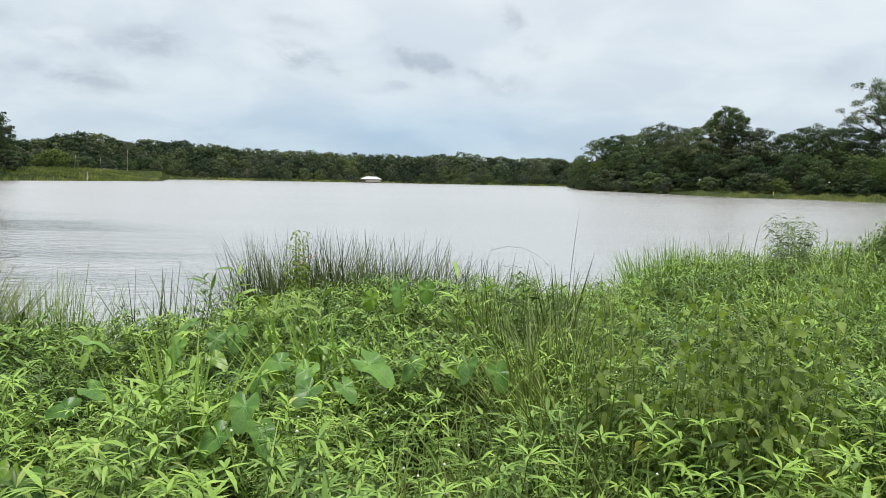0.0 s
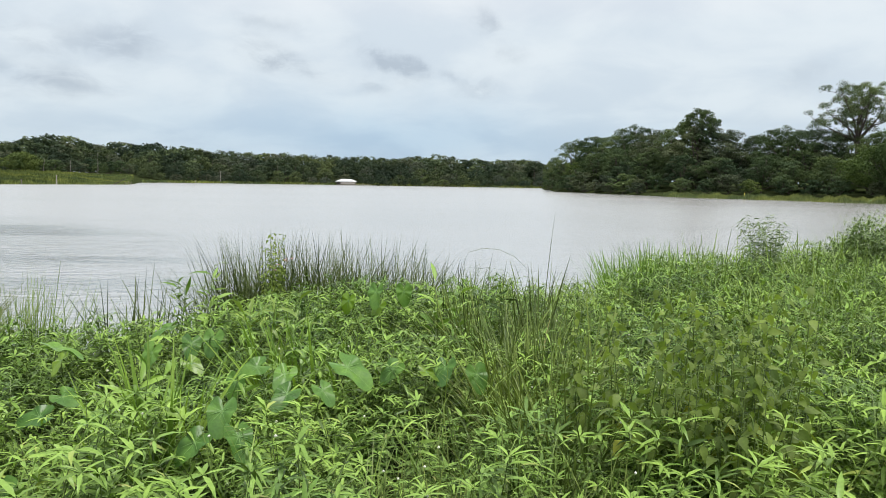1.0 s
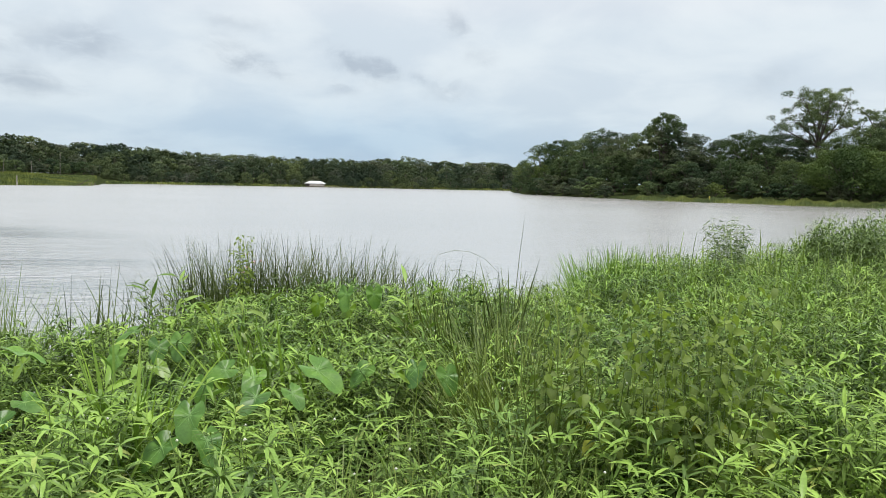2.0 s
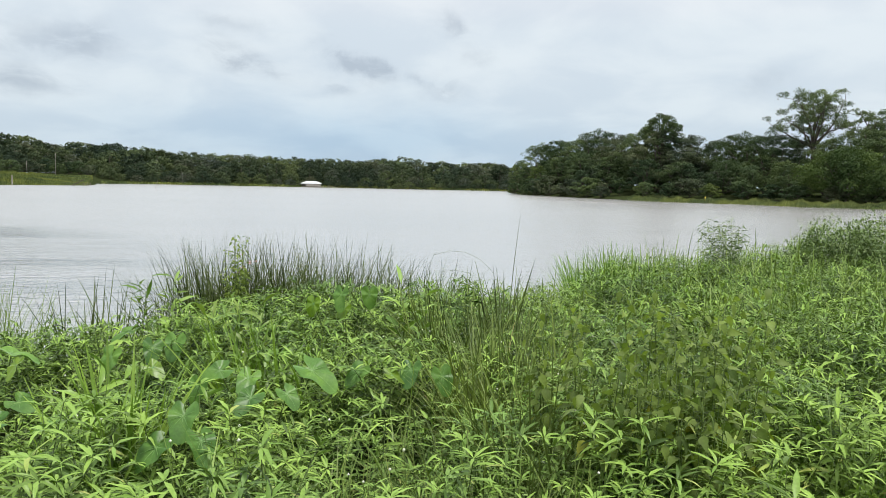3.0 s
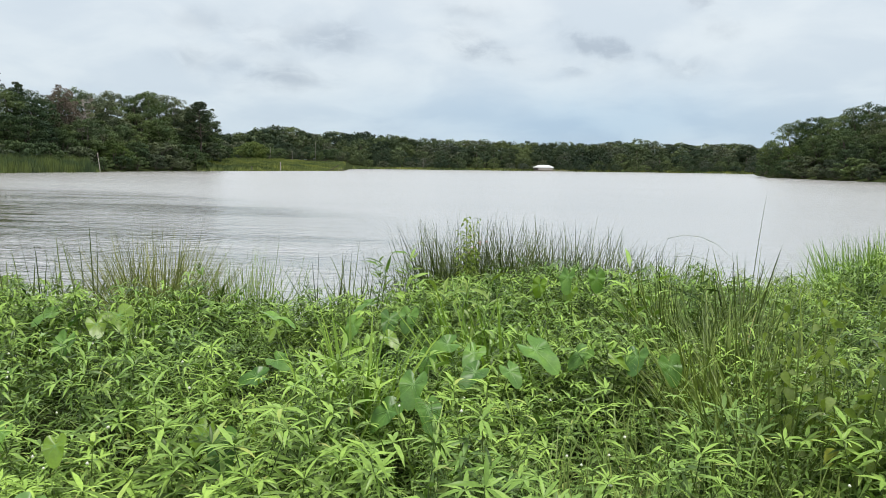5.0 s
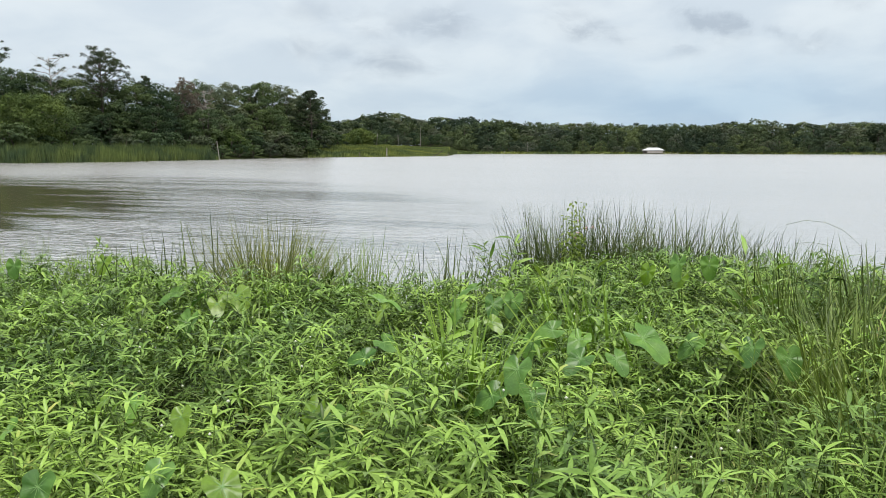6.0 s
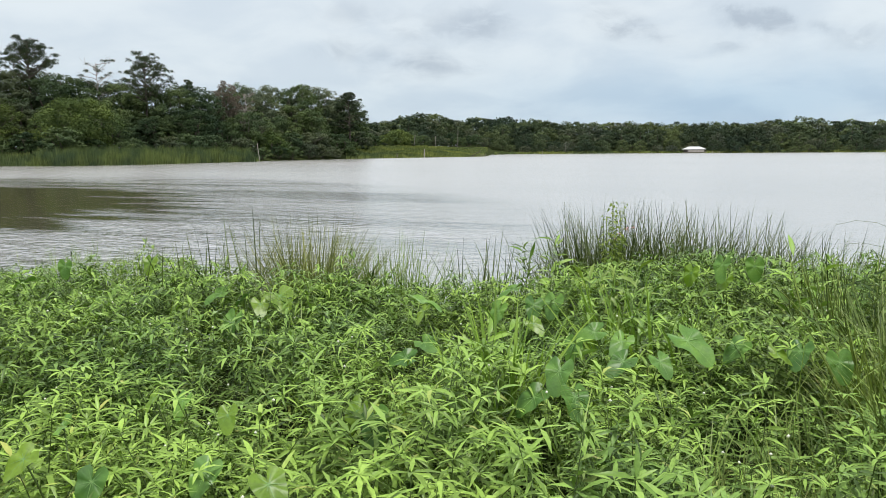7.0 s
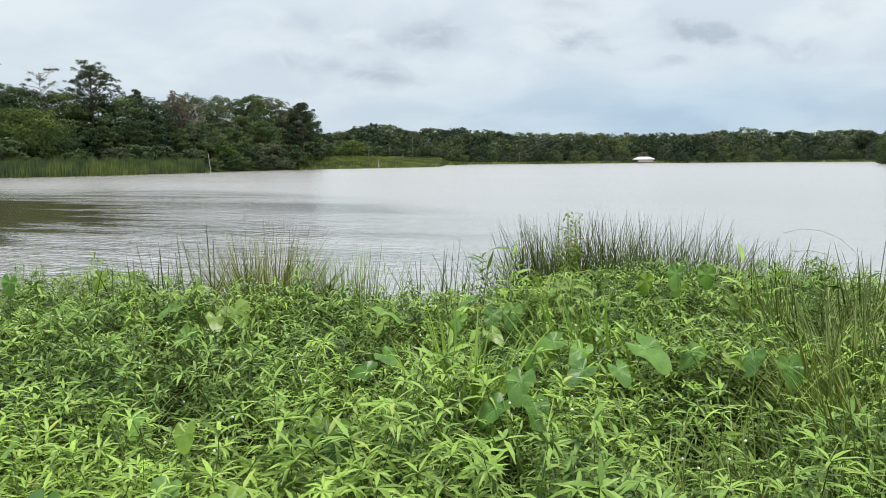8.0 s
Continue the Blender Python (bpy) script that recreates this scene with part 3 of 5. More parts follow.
def make_tree(kind, h, w, leaves, leaf, mat, seed, lumps=26, low=0.25, bark=M_BARK):
    """Meshes of a trunk with limbs and of a crown; h height, w crown width, low: where the crown begins."""
    rand = np.random.default_rng(seed)
    trunk, crown = Soup(), Soup()
    if kind == "pine":
        top = np.array([rand.normal(0, 0.3), rand.normal(0, 0.3), h * 0.97])
        spine = limb(trunk, (0, 0, -0.3), top, 0.28, 0.07, 0.25, rand)
        cs, rs = [], []
        for i in range(lumps):
            t = low + (1 - low) * (i + 0.5) / lumps
            u = (t - low) / (1 - low)
            reach = w * 0.5 * math.sqrt(max(0.04, 1 - u ** 2.4)) * min(1.0, 0.55 + 2.2 * u) * (1.0 if i % 3 else 0.5) * rand.uniform(0.75, 1.05)
            a = i * 2.4 + rand.uniform(-0.4, 0.4)
            z = h * t
            c = np.array([math.cos(a) * reach, math.sin(a) * reach, z + 0.12 * reach])
            base = np.array([top[0] * t, top[1] * t, z - 0.5])
            limb(trunk, base, c, 0.09, 0.025, 0.2, rand, sides=4)
            cs += [c, base + (c - base) * 0.62]
            rs += [w * 0.10 * rand.uniform(0.7, 1.25), w * 0.075 * rand.uniform(0.7, 1.2)]
        crown_leaves(crown, cs, rs, leaves, leaf, flat=0.55, rand=rand)
    elif kind == "dead":
        spine = limb(trunk, (0, 0, -0.3), (rand.normal(0, 0.4), 0, h * 0.9), 0.2, 0.05, 0.3, rand)
        ends = []
        for i in range(26):
            t = rand.uniform(0.45, 0.98)
            p = spine[0] + (spine[-1] - spine[0]) * t
            a, ln = rand.uniform(0, 6.28), w * 0.55 * rand.uniform(0.5, 1.0)
            e = p + np.array([math.cos(a) * ln, math.sin(a) * ln, ln * rand.uniform(0.15, 0.7)])
            q = limb(trunk, p, e, 0.07, 0.025, 0.3, rand, sides=4)
            for j in range(4):
                m = q[rand.integers(2, 6)]
                limb(trunk, m, m + rand.normal(size=3) * 0.7 + (0, 0, 0.3), 0.022, 0.008, 0.1, rand, sides=3)
            ends.append(q[rand.integers(2, 6)])
        crown_leaves(crown, ends, np.full(len(ends), w * 0.08), leaves, leaf, rand=rand)
    elif kind == "umbrella":
        spine = limb(trunk, (0, 0, -0.3), (rand.normal(0, 0.3), rand.normal(0, 0.3), h * 0.92), 0.34, 0.08, 0.3, rand, sides=8)
        cs, rs = [], []
        for i in range(lumps):
            a, u = i * 2.4 + rand.uniform(-0.5, 0.5), math.sqrt((i + 0.5) / lumps)
            reach = w * 0.5 * u * rand.uniform(0.85, 1.05)
            z = h * (low + (0.96 - low) * (1 - u ** 2.2)) + rand.normal(0, 0.45) + 0.6
            e = np.array([math.cos(a) * reach, math.sin(a) * reach, z])
            foot = np.array([np.interp(z - 1.2 - reach * 0.45, spine[:, 2], spine[:, c]) for c in range(3)])
            q = limb(trunk, foot, e, 0.10, 0.03, 0.35, rand, sides=4)
            for j in range(5):
                c = q[rand.integers(3, 6)] + rand.normal(size=3) * np.array([0.75, 0.75, 0.25])
                cs.append(c)
                rs.append(w * rand.uniform(0.045, 0.085))
        crown_leaves(crown, cs, rs, leaves, leaf, flat=0.55, rand=rand)
    elif kind == "open":
        fork = np.array([0.3, 0, h * 0.45])
        limb(trunk, (0, 0, -0.3), fork, 0.42, 0.3, 0.15, rand, sides=8)
        cs, rs = [], []
        for i in range(12):
            a = i * 2.4 + rand.uniform(-0.3, 0.3)
            reach, z = w * 0.5 * rand.uniform(0.3, 0.85), h * rand.uniform(0.68, 0.93)
            if i < 2:
                reach, z = w * 0.46, h * 0.64
            e = np.array([math.cos(a) * reach, math.sin(a) * reach, z])
            q = limb(trunk, fork, e, 0.2, 0.05, 0.5, rand)
            cs.append(e)
            rs.append(w * 0.10)
            for j in range(8):
                b = q[rand.integers(2, 6)]
                c = b + rand.normal(size=3) * np.array([1.4, 1.4, 0.8]) + (0, 0, 0.6)
                limb(trunk, b, c, 0.06, 0.02, 0.15, rand, sides=4)
                cs.append(c)
                rs.append(w * rand.uniform(0.065, 0.115))
        crown_leaves(crown, cs, rs, leaves, leaf, flat=0.7, rand=rand)
    else:
        fork = np.array([rand.normal(0, 0.2), rand.normal(0, 0.2), h * max(low, 0.12)])
        limb(trunk, (0, 0, -0.3), fork, 0.02 * h + 0.04, 0.015 * h + 0.03, 0.1, rand)
        cs, rs = [], []
        mid, tall = h * (low + 0.42 * (1 - low)), h * 0.58 * (1 - low) - w * 0.05
        for i in range(lumps):
            v = -0.72 + 1.72 * (i + 0.5) / lumps
            a = i * 2.39996 + rand.uniform(-0.5, 0.5)
            out_r = rand.uniform(0.7, 1.0) if i % 4 else rand.uniform(0.2, 0.6)
            reach = w * 0.42 * math.sqrt(max(0.0, 1 - v * v)) * out_r
            drop = tall if v > 0 else h * 0.42 * (1 - low)
            c = np.array([math.cos(a) * reach, math.sin(a) * reach, mid + drop * v * (0.8 + 0.2 * out_r)])
            cs.append(c)
            rs.append(w * rand.uniform(0.08, 0.165))
            if i % 3 == 0:
                limb(trunk, fork, c, 0.008 * h + 0.02, 0.03, 0.3, rand, sides=4)
        crown_leaves(crown, cs, rs, leaves, leaf, flat=0.85, rand=rand)
    return trunk.mesh("trunk", [bark]), crown.mesh("crown", [mat])


def tree_thing(meshes, name, place, label, category="tree", group=""):
    t = thing(name, place, label, category, group)
    part("trunk", meshes[0], t)
    part("crown", meshes[1], t)
    return t


def put(az, r, size=1.0, wide=None, turn=0.0, drop=0.0):
    """A standing place at a bearing and distance, on the ground, with a size."""
    x, y = polar(az, r)
    wide = size if wide is None else wide
    return Matrix.Translation((x, y, ground_z(x, y) - drop)) @ Matrix.Rotation(turn, 4, "Z") @ Matrix.Diagonal((wide, wide, size, 1))


def build_woods():
    rand = random.Random(11)
    # kinds of 10 m height, sized when they are put in place
    broad = [make_tree("broad", 10, 8.5, 15000, 0.165, (M_CROWN, M_CROWN_D, M_CROWN, M_CROWN_D, M_CROWN, M_CROWN_G)[i], 20 + i, 46, 0.08) for i in range(6)]
    bright = [make_tree("broad", 10, 9.0, 15000, 0.165, M_CROWN_L, 40 + i, 46, 0.06) for i in range(1)]
    shrub = [make_tree("broad", 4, 5.0, 4200, 0.175, (M_CROWN, M_CROWN_D, M_CROWN_G)[i], 50 + i, 26, 0.02) for i in range(3)]
    shrub_l = [make_tree("broad", 4, 5.2, 4200, 0.175, M_CROWN_L, 60 + i, 26, 0.02) for i in range(2)]
    first = {}

    def set_tree(meshes, key, m, name, label, category="tree", group=""):
        k = id(meshes[0])
        if k not in first:
            first[k] = tree_thing(meshes, name, m, label, category, group)
            first[k].matrix_basis = m
        else:
            made = copy_thing(first[k], Matrix.Identity(4))
            made.matrix_basis = m

    def row(a0, a1, step_m, depth, rise, jitter, stock, name, label, category, group, natural):
        az = a0
        while az < a1:
            s = float(shore_r(az))
            r = s + depth * rand.uniform(0.8, 1.2)
            want = (2.0 + r * math.tan(radians(float(sky_el(az)))) - 1.0) * rise * rand.uniform(1 - jitter, 1.0)
            k = want / natural
            set_tree(rand.choice(stock), 0, put(az, r, k, k * rand.uniform(1.2, 1.55), rand.uniform(0, 6.28), 0.1), name, label, category, group)
            az += math.degrees(step_m * rand.uniform(0.75, 1.25) / r)

    oak = "broadleaf tree with a dense dark green crown"
    row(-58, -30.4, 5.2, 34, 1.03, 0.12, broad, "tree", oak, "tree", "trees of the wooded shore", 10)
    row(-58, -31.2, 6.5, 19, 0.74, 0.28, broad + bright, "tree", oak, "tree", "trees of the wooded shore", 10)
    row(10.9, 40, 5.2, 30, 1.03, 0.10, broad, "tree", oak, "tree", "trees of the wooded shore", 10)
    row(10.7, 40, 6.0, 15, 0.74, 0.28, broad + bright, "tree", oak, "tree", "trees of the wooded shore", 10)
    bush = "rounded green shrub at the water's edge"
    row(-58, -30.2, 5.0, 8, 0.40, 0.35, shrub * 2 + shrub_l[:1], "shrub", bush, "shrub", "shrubs along the shore", 4)
    row(10.5, 17, 4.5, 4, 0.45, 0.3, shrub, "shrub", bush, "shrub", "shrubs along the shore", 4)
    row(17, 40, 4.5, 9, 0.36, 0.4, shrub * 2 + shrub_l[:1], "shrub", bush, "shrub", "shrubs along the shore", 4)

    for deep, rise in ((24, 0.5), (42, 0.6), (60, 0.68)):
        row(-58, -30.6, 6.0, deep, rise, 0.3, shrub, "shrub", bush, "shrub", "shrubs along the shore", 4)
        row(11.5, 40, 6.0, deep, rise, 0.3, shrub, "shrub", bush, "shrub", "shrubs along the shore", 4)
    row(-31, -20.4, 3.5, 95, 0.42, 0.35, shrub, "shrub", "rounded green shrub behind the marsh", "shrub", "shrubs along the shore", 4)
    row(-37.8, -30.4, 3.2, 2.0, 0.24, 0.4, shrub, "shrub", bush, "shrub", "shrubs along the shore", 4)
    row(10.4, 17.5, 3.0, 1.8, 0.26, 0.4, shrub, "shrub", bush, "shrub", "shrubs along the shore", 4)

    # trees that stand out
    def lone(kind, az, r, el, w, leaves, leaf, mat, seed, label, lumps=20, low=0.5, name="tree", bark=M_BARK):
        x, y = polar(az, r)
        h = 2.0 + r * math.tan(radians(el)) - ground_z(x, y)
        tree_thing(make_tree(kind, h, w, leaves, leaf, mat, seed, lumps, low, bark), name, put(az, r), label)

    lone("umbrella", -53.0, 158, 7.5, 10.5, 11000, 0.20, M_PINE, 71, "tall pine with a flat spreading dark crown", 34, 0.76, "pine_tree")
    lone("dead", -48.8, 160, 6.9, 7.0, 2600, 0.16, M_PINE, 72, "half-dead tree with bare grey branches", name="tree", bark=M_DEADWOOD)
    lone("umbrella", -45.7, 160, 6.75, 10.5, 12000, 0.20, M_PINE, 73, "tall pine with a domed crown above the woods", 40, 0.66, "pine_tree")
    lone("pine", -42.8, 168, 5.1, 5.0, 7000, 0.22, M_PINE, 74, "slim dark pine in the woods", 26, 0.45, "pine_tree")
    lone("broad", -40.2, 172, 5.15, 7.0, 6000, 0.2, M_RUST, 75, "dying tree with rusty brown foliage", 34, 0.4)
    lone("dead", -38.9, 174, 4.75, 5.0, 900, 0.2, M_RUST, 76, "bare grey dead tree", name="tree", bark=M_DEADWOOD)
    lone("pine", -31.3, 196, 4.3, 9.5, 13000, 0.24, M_PINE, 77, "pine with layered branches at the end of the woods", 38, 0.4, "pine_tree")
    lone("broad", 21.3, 158, 5.55, 8.6, 14000, 0.21, M_CROWN, 78, "tall tree with a rounded crown above the woods", 44, 0.5)
    lone("open", 31.4, 146, 7.2, 12.5, 20000, 0.19, M_CROWN, 79, "tall open tree with visible forked limbs", name="tree")
    lone("open", 35.3, 150, 6.1, 9.0, 12000, 0.2, M_CROWN, 80, "tall open tree with a round crown", name="tree")
    lone("broad", -50.3, 141, 3.6, 16.0, 20000, 0.25, M_CROWN_L, 81, "broad vine-covered shrub with light green foliage", 60, 0.02, "large_shrub")
    lone("broad", 33.6, 127, 2.9, 15.0, 20000, 0.23, M_CROWN_L, 82, "spreading green tree at the water's edge", 60, 0.05)
    lone("broad", -27.6, 262, 1.45, 14.0, 9000, 0.34, M_CROWN_L, 83, "rounded light green shrub behind the marsh", 40, 0.02, "large_shrub")

    # the far woods, one mass of many crowns
    far = Soup()
    kinds = []
    for i in range(6):
        r2 = np.random.default_rng(90 + i)
        s = Soup()
        cs, rs = [], []
        for j in range(26):
            v = -0.7 + 1.7 * (j + 0.5) / 26
            a = j * 2.4 + r2.uniform(-0.4, 0.4)
            reach = 0.40 * math.sqrt(max(0.0, 1 - v * v)) * r2.uniform(0.6, 1.0)
            cs.append((math.cos(a) * reach, math.sin(a) * reach, 0.46 + (0.44 if v > 0 else 0.40) * v))
            rs.append(r2.uniform(0.09, 0.18))
        crown_leaves(s, cs, rs, 1900, 0.046, rand=r2, loose=0.15, boughs=12)
        v, f, m = s.piece()
        tv, tf, tm = tube([(0, 0, 0), (0.02, 0, 0.3), (0, 0.02, 0.8)], [0.02, 0.016, 0.006], 4, 1)
        s.add(tv, tf, tm)
        kinds.append((*s.piece(), np.concatenate(s.nn)))
    for depth, rise, step in ((100, 0.6, 6.0), (60, 0.42, 6.0), (75, 1.03, 7.0), (50, 1.0, 7.5), (30, 0.84, 9.0), (16, 0.62, 9.0), (8, 0.42, 7.5), (4, 0.26, 6.5)):
        az = -34.0
        while az < 13.5:
            s = 335.0
            r = s + depth * rand.uniform(0.85, 1.15)
            x, y = polar(az, r)
            z = ground_z(x, y)
            h = (2.0 + r * math.tan(radians(float(np.interp(az, SKY_AZ[14:30], SKY_EL[14:30])))) - z) * rise * rand.uniform(0.88, 1.07)
            w = max(h * rand.uniform(1.05, 1.75), 7.0)
            kv, kf, km, kn = rand.choice(kinds)
            tone = rand.choice((0, 0, 0, 2, 2, 3, 3, 4))
            turn = yaw_turns(np.array([rand.uniform(0, 6.28)]))[0]
            far.add(kv * (w, w, h) @ turn.T + (x, y, z - 0.3), kf, np.where(km == 0, tone, km), kn @ turn.T)
            az += math.degrees(step * rand.uniform(0.75, 1.25) / r)
    tagged(new("far_woods", far.mesh("far_woods", [M_FAR, M_BARK, M_FAR_D, M_FAR_L, M_FAR_G])), "dense dark green woods along the far shore", "woods", kind="stuff")


build_woods()


# ---------------------------------------------------------------- far shore things
def blade_field(name, a0, a1, r0, r1, count, h, width, mat, label, category, seed, lean=0.12, shape=None):
    """A stand of upright blades between two bearings, from r0 to r1 metres behind the shoreline."""
    rand = np.random.default_rng(seed)
    bl = (np.array([(-0.5, 0, 0), (0.5, 0, 0), (-0.42, 0.62, -0.4), (0.42, 0.62, 0.1), (0.2, 1.0, -0.6)]), np.array([(0, 1, 3), (0, 3, 2), (2, 3, 4)]), np.zeros(3, int))
    az = rand.uniform(a0, a1, count)
    r = shore_r(az) + rand.uniform(r0, r1, count)
    x, y = EYE[0] + r * np.sin(np.radians(az)), EYE[1] + r * np.cos(np.radians(az))
    z = np.array([max(-0.15, ground_z(p, q)) for p, q in zip(x, y)])
    a, tl = rand.uniform(0, 6.28, count), np.abs(rand.normal(0, lean, count))
    ways = np.stack([np.cos(a) * np.sin(tl), np.sin(a) * np.sin(tl), np.cos(tl)], -1)
    hh = h * rand.uniform(0.5, 1.08, count)
    if shape is not None:
        hh = hh * shape(az)
    s = Soup()
    sizes = np.stack([np.full(count, width), hh, np.full(count, width)], -1)
    s.scatter(bl, np.stack([x, y, z - 0.05], -1), facing(ways, rand.uniform(0, 6.28, count)), sizes)
    tagged(new(name, s.mesh(name, [mat])), label, category, kind="stuff")


blade_field("cattail_bed", -53.6, -38.0, -2.5, 6, 21000, 3.0, 0.075, M_REED, "tall green cattail bed standing in shallow water", "reeds", 31,
            lean=0.22,
            shape=lambda a: np.clip((np.minimum(a + 53.6, -38.0 - a)) / 0.8, 0.45, 1.0) * (0.9 + 0.07 * np.sin(a * 5.3) + 0.06 * np.sin(a * 13.1)))
blade_field("shore_reeds", -60, -53.3, -1.0, 5, 4500, 1.9, 0.12, M_MARSH, "pale green reeds at the shore beside the cattails", "reeds", 35, 0.22)
blade_field("marsh_grass", -31.5, -20.6, -1, 60, 22000, 1.15, 0.22, M_MARSH, "yellow-green marsh grass on a low spit", "grass", 32, 0.35,
            shape=lambda a: np.clip((-20.4 - a) / 5.0, 0.25, 1.0) * (0.9 + 0.12 * np.sin(a * 4.1) + 0.1 * np.sin(a * 11.3)))
blade_field("shore_grass", 19.0, 42, -0.8, 4, 16000, 0.8, 0.13, M_SHORE, "light green grass strip along the shore", "grass", 33, 0.25,
            shape=lambda a: 0.75 + 0.2 * np.sin(a * 2.3) + 0.2 * np.sin(a * 6.1 + 1))
blade_field("far_shore_grass", -20, 10.2, -1, 3, 5000, 1.0, 0.6, M_MARSH, "thin grass along the far waterline", "grass", 34, 0.3)


def box(soup, lo, hi, slot=0):
    (a, b, c), (d, e, f) = lo, hi
    v = [(a, b, c), (d, b, c), (d, e, c), (a, e, c), (a, b, f), (d, b, f), (d, e, f), (a, e, f)]
    q = [(0, 3, 2, 1), (4, 5, 6, 7), (0, 1, 5, 4), (1, 2, 6, 5), (2, 3, 7, 6), (3, 0, 4, 7)]
    soup.add(v, [t for w in q for t in ((w[0], w[1], w[2]), (w[0], w[2], w[3]))], slot)


def box_mesh(name, lo, hi, mat):
    s = Soup()
    box(s, lo, hi)
    return s.mesh(name, [mat], False)


def build_boathouse():
    x, y = polar(-5.25, 329)
    b = thing("boathouse", Matrix.Translation((x, y, 0)) @ Matrix.Rotation(radians(4), 4, "Z"), "open boathouse on posts with a white hipped roof", "boathouse")
    s = Soup()
    w, d, e, t = 4.6, 3.6, 1.55, 2.75
    v = [(-w, -d, e), (w, -d, e), (w, d, e), (-w, d, e), (-w, -d, e + 0.14), (w, -d, e + 0.14), (w, d, e + 0.14), (-w, d, e + 0.14), (-2.2, 0, t), (2.2, 0, t)]
    f = [(0, 2, 1), (0, 3, 2), (0, 1, 5), (0, 5, 4), (1, 2, 6), (1, 6, 5), (2, 3, 7), (2, 7, 6), (3, 0, 4), (3, 4, 7), (4, 5, 9), (4, 9, 8), (5, 6, 9), (6, 7, 8), (6, 8, 9), (7, 4, 8)]
    s.add(v, f)
    part("roof", s.mesh("roof", [M_ROOF], False), b, "white sheet roof")
    post = box_mesh("post", (-0.11, -0.11, -1.0), (0.11, 0.11, e), M_TIMBER)
    for px in (-4.0, -1.4, 1.4, 4.0):
        for py in (-3.1, 3.1):
            part("post", post, b, place=Matrix.Translation((px, py, 0)))
    part("deck", box_mesh("deck", (-4.2, -3.3, 0.25), (4.2, 3.3, 0.42), M_TIMBER), b)
    part("back_wall", box_mesh("back_wall", (-4.2, 2.0, 0.42), (4.2, 2.15, e - 0.02), M_TIMBER), b)
    part("front_panel", box_mesh("front_panel", (-2.4, -3.35, 0.42), (4.0, -3.28, 1.35), M_DEADWOOD), b, "pale panel below the roof")
    k = thing("dock", Matrix.Translation((x + 7.4, y + 0.5, 0)), "low weathered wooden dock beside the boathouse", "dock")
    for i in range(6):
        part("plank", box_mesh("plank", (-3.0, -1.2 + 0.4 * i, 0.34), (3.0, -0.83 + 0.4 * i, 0.4), M_DEADWOOD), k)
    pole = box_mesh("pile", (-0.09, -0.09, -1), (0.09, 0.09, 0.85), M_DEADWOOD)
    for px in (-2.6, 0, 2.6):
        part("pile", pole, k, place=Matrix.Translation((px, -1.3, 0)))


build_boathouse()


def post_thing(name, az, r, h, rad, mat, label, lean=0.0, turn=0.0, category="post", base=None):
    rand = np.random.default_rng(int(abs(az) * 100))
    s = Soup()
    n = 6
    p = np.zeros((n, 3))
    p[:, 2] = np.linspace(-0.6, h, n)
    p[:, 0] = np.linspace(0, h * math.tan(lean), n) + rand.normal(0, 0.02, n)
    s.add(*tube(p, np.linspace(rad, rad * 0.7, n), 7))
    x, y = polar(az, r)
    z = ground_z(x, y) if base is None else base
    ob = new(name, s.mesh(name, [mat]))
    ob.matrix_basis = Matrix.Translation((x, y, max(z, 0.0))) @ Matrix.Rotation(turn, 4, "Z")
    return tagged(ob, label, category)


post_thing("post", -25.5, 201, 2.3, 0.16, M_DEADWOOD, "pale bleached post at the marsh edge")
post_thing("dead_trunk", -26.3, 262, 4.5, 0.07, M_DEADWOOD, "thin bare dead trunk in the marsh", 0.12, category="dead tree")
post_thing("dead_trunk", -24.6, 262, 4.2, 0.07, M_DEADWOOD, "thin bare dead trunk in the marsh", -0.03, category="dead tree")
post_thing("dead_trunk", -22.9, 268, 7.0, 0.07, M_DEADWOOD, "tall bare dead trunk in the marsh", 0.02, category="dead tree")
post_thing("dead_trunk", -14.6, 336, 5.0, 0.08, M_DEADWOOD, "bare dead trunk at the far shore", 0.0, category="dead tree")
post_thing("dead_trunk", -38.0, 152, 3.6, 0.08, M_DEADWOOD, "bare pale trunk at the end of the cattails", -0.15, category="dead tree")
post_thing("driftwood", -22.1, 210, 1.6, 0.14, M_BARK, "dark driftwood log leaning out of the water", 1.15, 0.3, "log", 0.1)
for k, (a, hh) in enumerate(((-20.95, 0.8), (-20.75, 0.7), (-21.15, 0.75))):
    post_thing("pile", a, 214.5, hh, 0.16, M_TIMBER, "short dark pile at the tip of the spit", category="post", base=0.0)
post_thing("pile", -27.6, 194.5, 1.2, 0.15, M_TIMBER, "short dark pile at the marsh edge", category="post", base=0.0)
post_thing("stake", -16.55, 165, 1.6, 0.05, M_DEADWOOD, "thin stake leaning out of the open water", 0.35, category="stake", base=0.0)
post_thing("marker_post", 24.6, 128.5, 1.0, 0.09, M_MARKER, "short yellow marker post on the shore", category="post")


# ---------------------------------------------------------------- the near bank: taro
LEAVES = []       # places of the large leaves, which the weeds leave in the open


